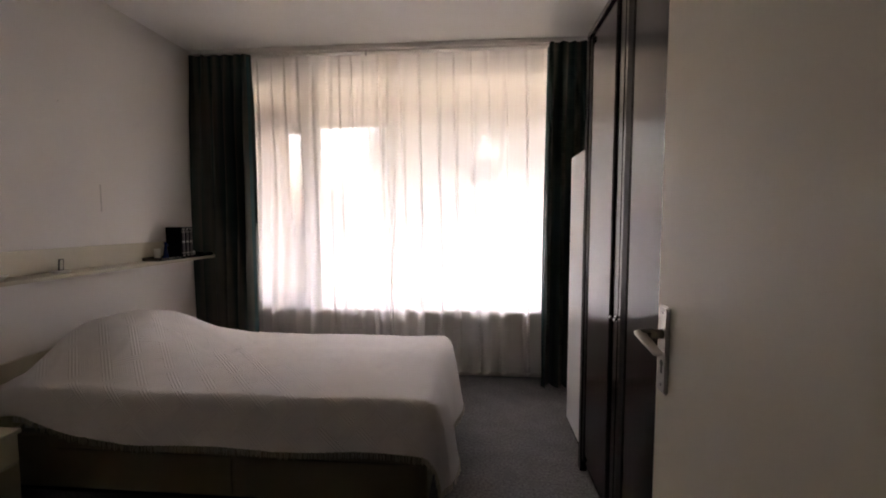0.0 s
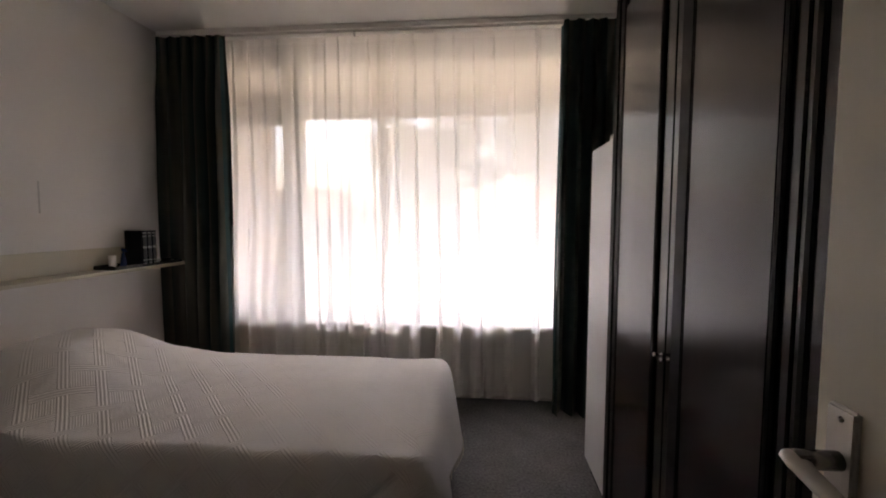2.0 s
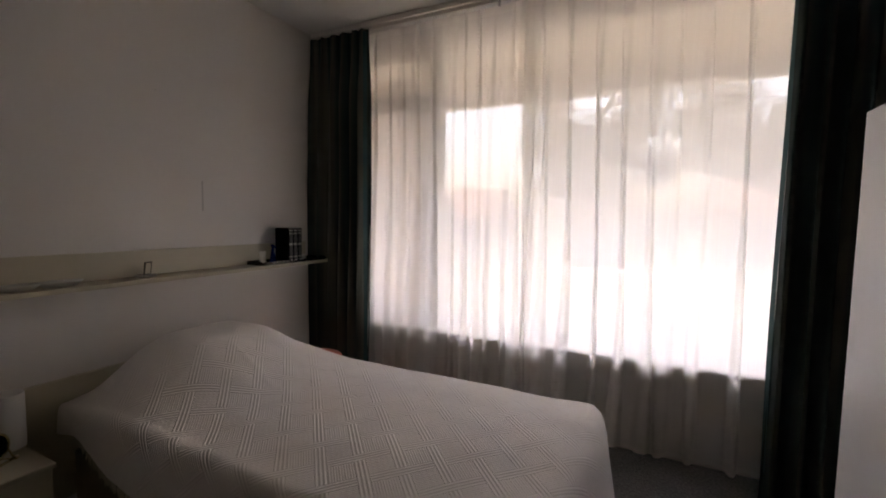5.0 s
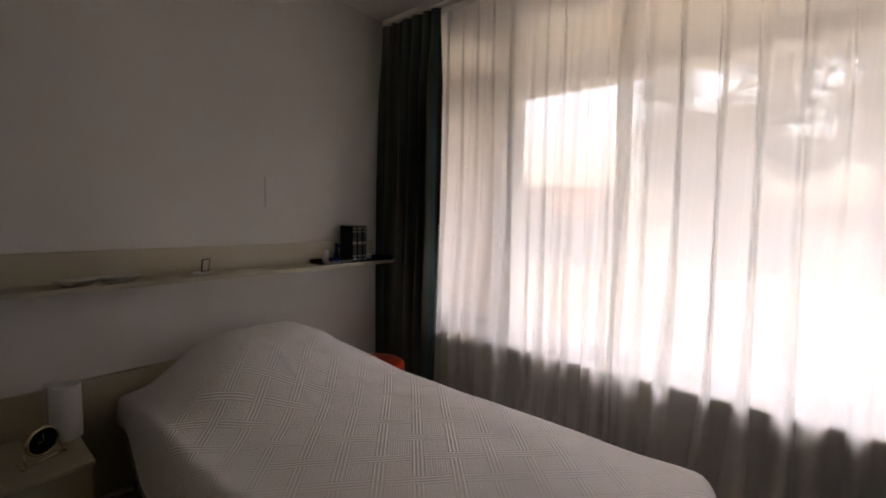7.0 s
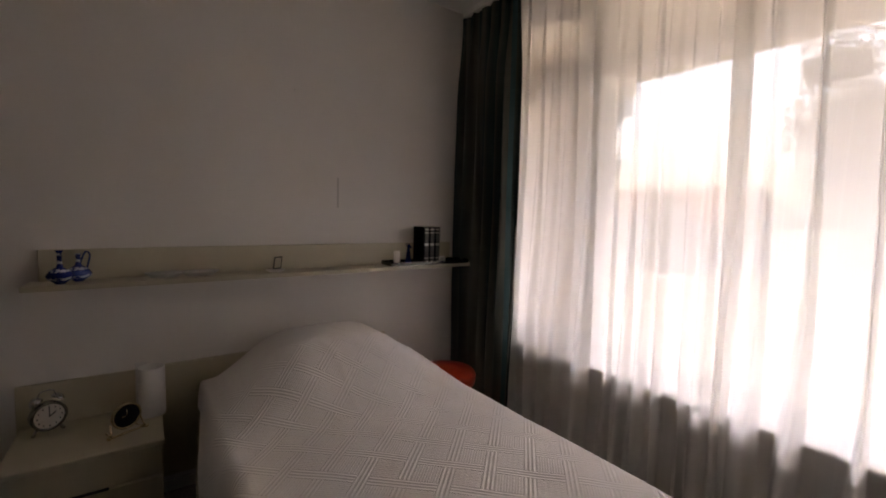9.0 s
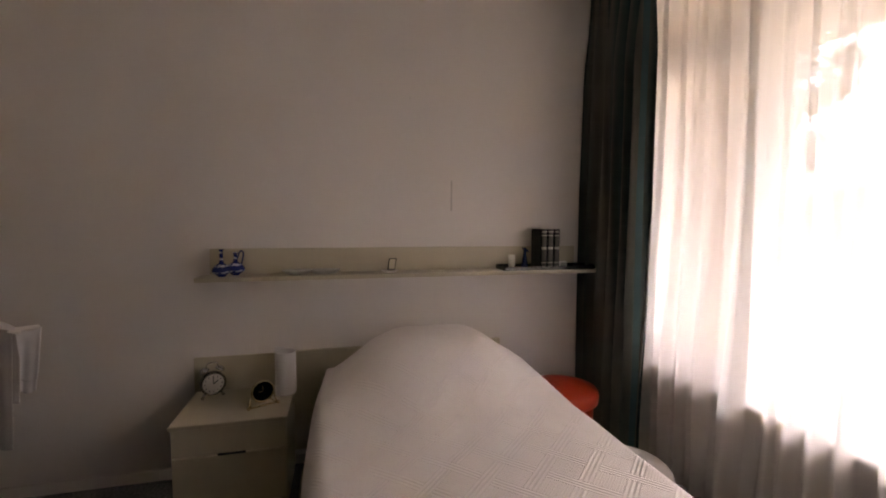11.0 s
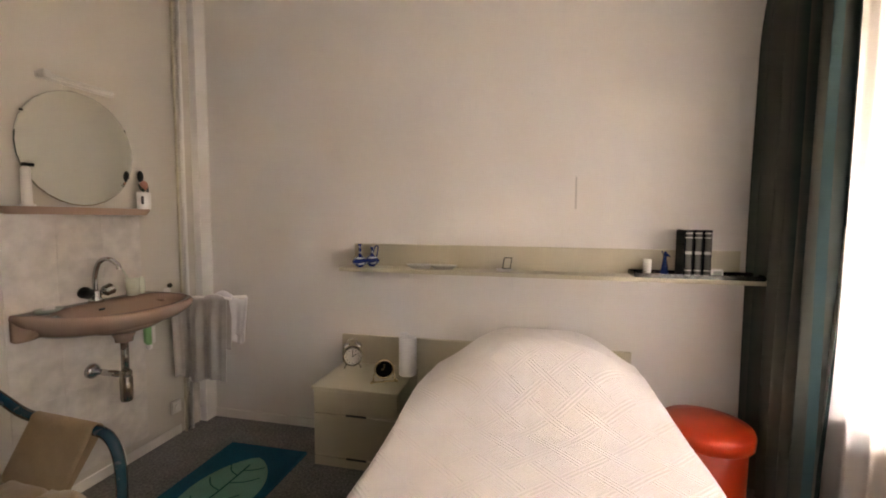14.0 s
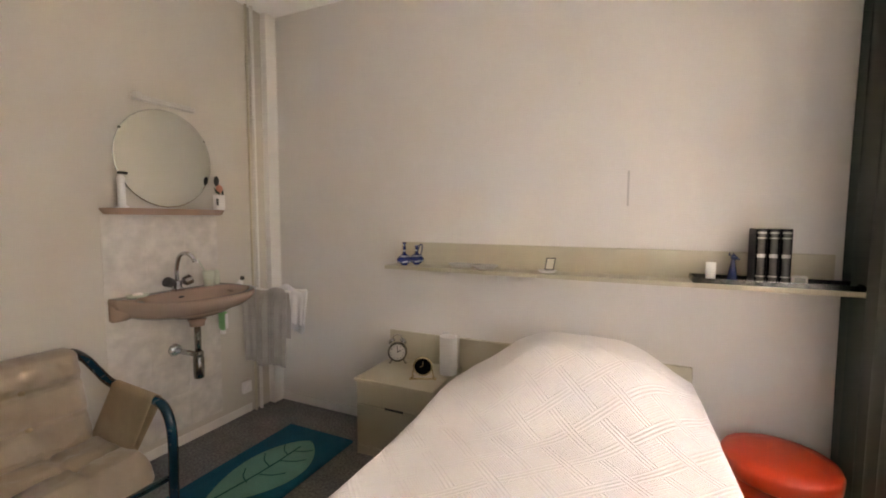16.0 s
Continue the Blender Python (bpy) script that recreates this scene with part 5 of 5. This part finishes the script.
part("lid", lathe([(0.0, 0.0), (0.178, 0.0), (0.187, 0.01), (0.187, 0.035), (0.175, 0.052), (0.10, 0.066), (0.0, 0.07)], (0.79, 2.795, 0.201), steps=48), OFFWHITE, wh, "padded white lid", smooth=True)
part("button", sphere((0.79, 2.795, 0.271), 0.012, (1, 1, 0.5), seg=12), PEWTER, wh)

# small marks on the bed wall
mk = thing("wall_scuff", (0.002, 2.24, 1.4), "thin grey scuff line on the plaster above the shelf", "scuff")
part("mark", box(0.0003, 0.0012, 2.233, 2.242, 1.335, 1.50), material("scuff_grey", (0.50, 0.48, 0.44), rough=0.9), mk)
nl = thing("wall_nail", (0.002, 2.0, 1.93), "small bare nail in the plaster above the shelf", "nail")
part("nail_head", tube([(0.0, 2.005, 1.927), (0.008, 2.005, 1.928)], 0.003, steps=8, curve=False), BRUSHED, nl)

# ---- outside ----
bal = tagged(struct("balcony_floor", box(-1.2, 5.2, D + 0.2, 4.45, -0.25, -0.06), CONCRETE), "grey concrete balcony floor")
tagged(struct("balcony_soffit", box(-1.2, 5.2, D + 0.2, 4.36, 2.50, 2.7), SOFFIT), "pale underside of the balcony above")
tagged(struct("balcony_beam", box(-1.2, 5.2, 4.24, 4.36, 2.31, 2.499, 0.004), PAINT), "white edge beam of the balcony above")
tagged(struct("balcony_partition", box(0.0, 0.20, D + 0.2, 4.38, -0.06, 2.33), PARTM), "brown plastered partition wall of the balcony")
rl = thing("balcony_railing", (2.0, 4.3, 0), "white painted steel balcony railing with level bars", "railing")
for z, r in ((0.90, 0.022), (0.77, 0.009), (0.635, 0.011), (0.50, 0.009), (0.36, 0.011), (0.22, 0.009)):
    part("bar", tube([(0.201, 4.32, z), (5.2, 4.32, z)], r, steps=8, curve=False), RAILP, rl, "white level bar")
for x in (0.21, 4.6):
    part("post", box(x, x + 0.03, 4.325, 4.365, -0.06, 0.90, 0.003), RAILP, rl)
tagged(struct("facade_low", box(-15, 18, D + 0.02, 4.3, -3.2, -0.26), BRICKM), "brown brick facade below the balcony")
for x0, x1 in ((-15, -1.21), (5.21, 18)):
    tagged(struct("facade", box(x0, x1, D + 0.02, D + 0.2, -0.25, 5.5), BRICKM), "brown brick facade beside the balcony")
tagged(struct("ground", box(-300, 300, 4.3, 600, -3.35, -3.2), GRASS), "grassy ground in front of the building")
tagged(struct("road", box(-120, 120, 5.5, 19, -3.2, -3.17), ROADM), "pale paved path in front of the building")


def tree(at, height, spread, seed, leaves):
    rnd = random.Random(seed)
    g = thing("tree", at, "broad-leaved tree in full leaf beyond the balcony", "tree", "trees outside")
    bm = tube([(at[0], at[1], at[2]), (at[0] + 0.1, at[1], at[2] + height * 0.25), (at[0] - 0.1, at[1], at[2] + height * 0.55), (at[0], at[1], at[2] + height * 0.9)], [0.26 - 0.0095 * i for i in range(25)], steps=8)
    tips = []
    for k in range(26):
        a, h = rnd.uniform(0, 6.28), rnd.uniform(0.08, 0.85) * height
        r = spread * rnd.uniform(0.5, 0.95) * (1.1 - 0.6 * abs(h / height - 0.5))
        tip = (at[0] + r * math.cos(a), at[1] + r * math.sin(a), at[2] + h + 0.12 * height)
        tube([(at[0], at[1], at[2] + h), (at[0] + r * 0.5 * math.cos(a), at[1] + r * 0.5 * math.sin(a), at[2] + h + 0.05 * height), tip], [0.09 - 0.0045 * i for i in range(17)], steps=5, bm=bm)
        tips.append(tip)
    part("trunk", bm, BARK, g)
    tips.append((at[0], at[1], at[2] + height * 0.95))
    verts, faces = [], []
    clumps = [(t, rnd.uniform(0.45, 0.9) * spread * 0.42) for t in tips for _ in range(2)]
    for i in range(leaves):
        (cx, cy, cz), cr = clumps[i % len(clumps)]
        d = Vector((rnd.gauss(0, 1), rnd.gauss(0, 1), rnd.gauss(0, 0.8))).normalized() * cr * rnd.uniform(0.3, 1.15)
        p = Vector((cx, cy, cz)) + d
        q = Euler((rnd.uniform(0, 6), rnd.uniform(0, 6), rnd.uniform(0, 6))).to_matrix()
        s = rnd.uniform(0.06, 0.14)
        b = len(verts)
        verts += [p + q @ Vector(v) * s for v in ((-1, 0, 0), (0, -0.5, 0.1), (1, 0, 0), (0, 0.5, 0.1))]
        faces.append((b, b + 1, b + 2, b + 3))
    me = bpy.data.meshes.new("crown")
    me.from_pydata(verts, [], faces)
    me.materials.append(LEAVES)
    ob = new("crown", me)
    ob.parent, ob.matrix_parent_inverse = g, Matrix.Translation([-v for v in at])
    return g


tree((-0.2, 23, -3.2), 16.0, 4.4, 1, 52000)
tree((7.2, 21, -3.2), 14.0, 4.0, 7, 22000)
tree((-10.4, 17.5, -3.2), 12.0, 2.4, 2, 12000)
tree((-16.0, 34, -3.2), 7.0, 3.6, 4, 9000)
tree((16.0, 26, -3.2), 11.0, 5.0, 5, 9000)
tree((-22.0, 24, -3.2), 8.0, 4.0, 6, 6000)


def house(x0, x1, y, h, label):
    g = thing("house", ((x0 + x1) / 2, y, -3.2), label, "house")
    part("wall", box(x0, x1, y, y + 8, -3.2, -3.2 + h), BRICKM, g)
    bm = bmesh.new()
    v = [bm.verts.new(p) for p in ((x0 - .4, y - .4, h - 3.2), (x1 + .4, y - .4, h - 3.2), (x1 + .4, y + 8.4, h - 3.2), (x0 - .4, y + 8.4, h - 3.2), (x0 - .4, y + 4, h), (x1 + .4, y + 4, h))]
    for f in ((0, 1, 5, 4), (2, 3, 4, 5), (0, 4, 3), (1, 2, 5), (0, 3, 2, 1)):
        bm.faces.new([v[i] for i in f])
    part("roof", bm, ROOFTILE, g)
    for k in range(int((x1 - x0) / 3)):
        for zz in (0.9, 3.6):
            w = part("window", box(x0 + 0.8 + 3 * k, x0 + 2.3 + 3 * k, y - 0.06, y + 0.02, -3.2 + zz, -3.2 + zz + 1.3), PAINT, g)
            part("pane", box(x0 + 0.9 + 3 * k, x0 + 2.2 + 3 * k, y - 0.08, y - 0.061, -3.2 + zz + 0.1, -3.2 + zz + 1.2), BLACK, w)
    return g


house(-24, -12, 40, 4.6, "low brown brick house beyond the trees")
house(8, 26, 48, 5.6, "low brown brick house beyond the trees with tiled roof")

# small pieces last
tiles()
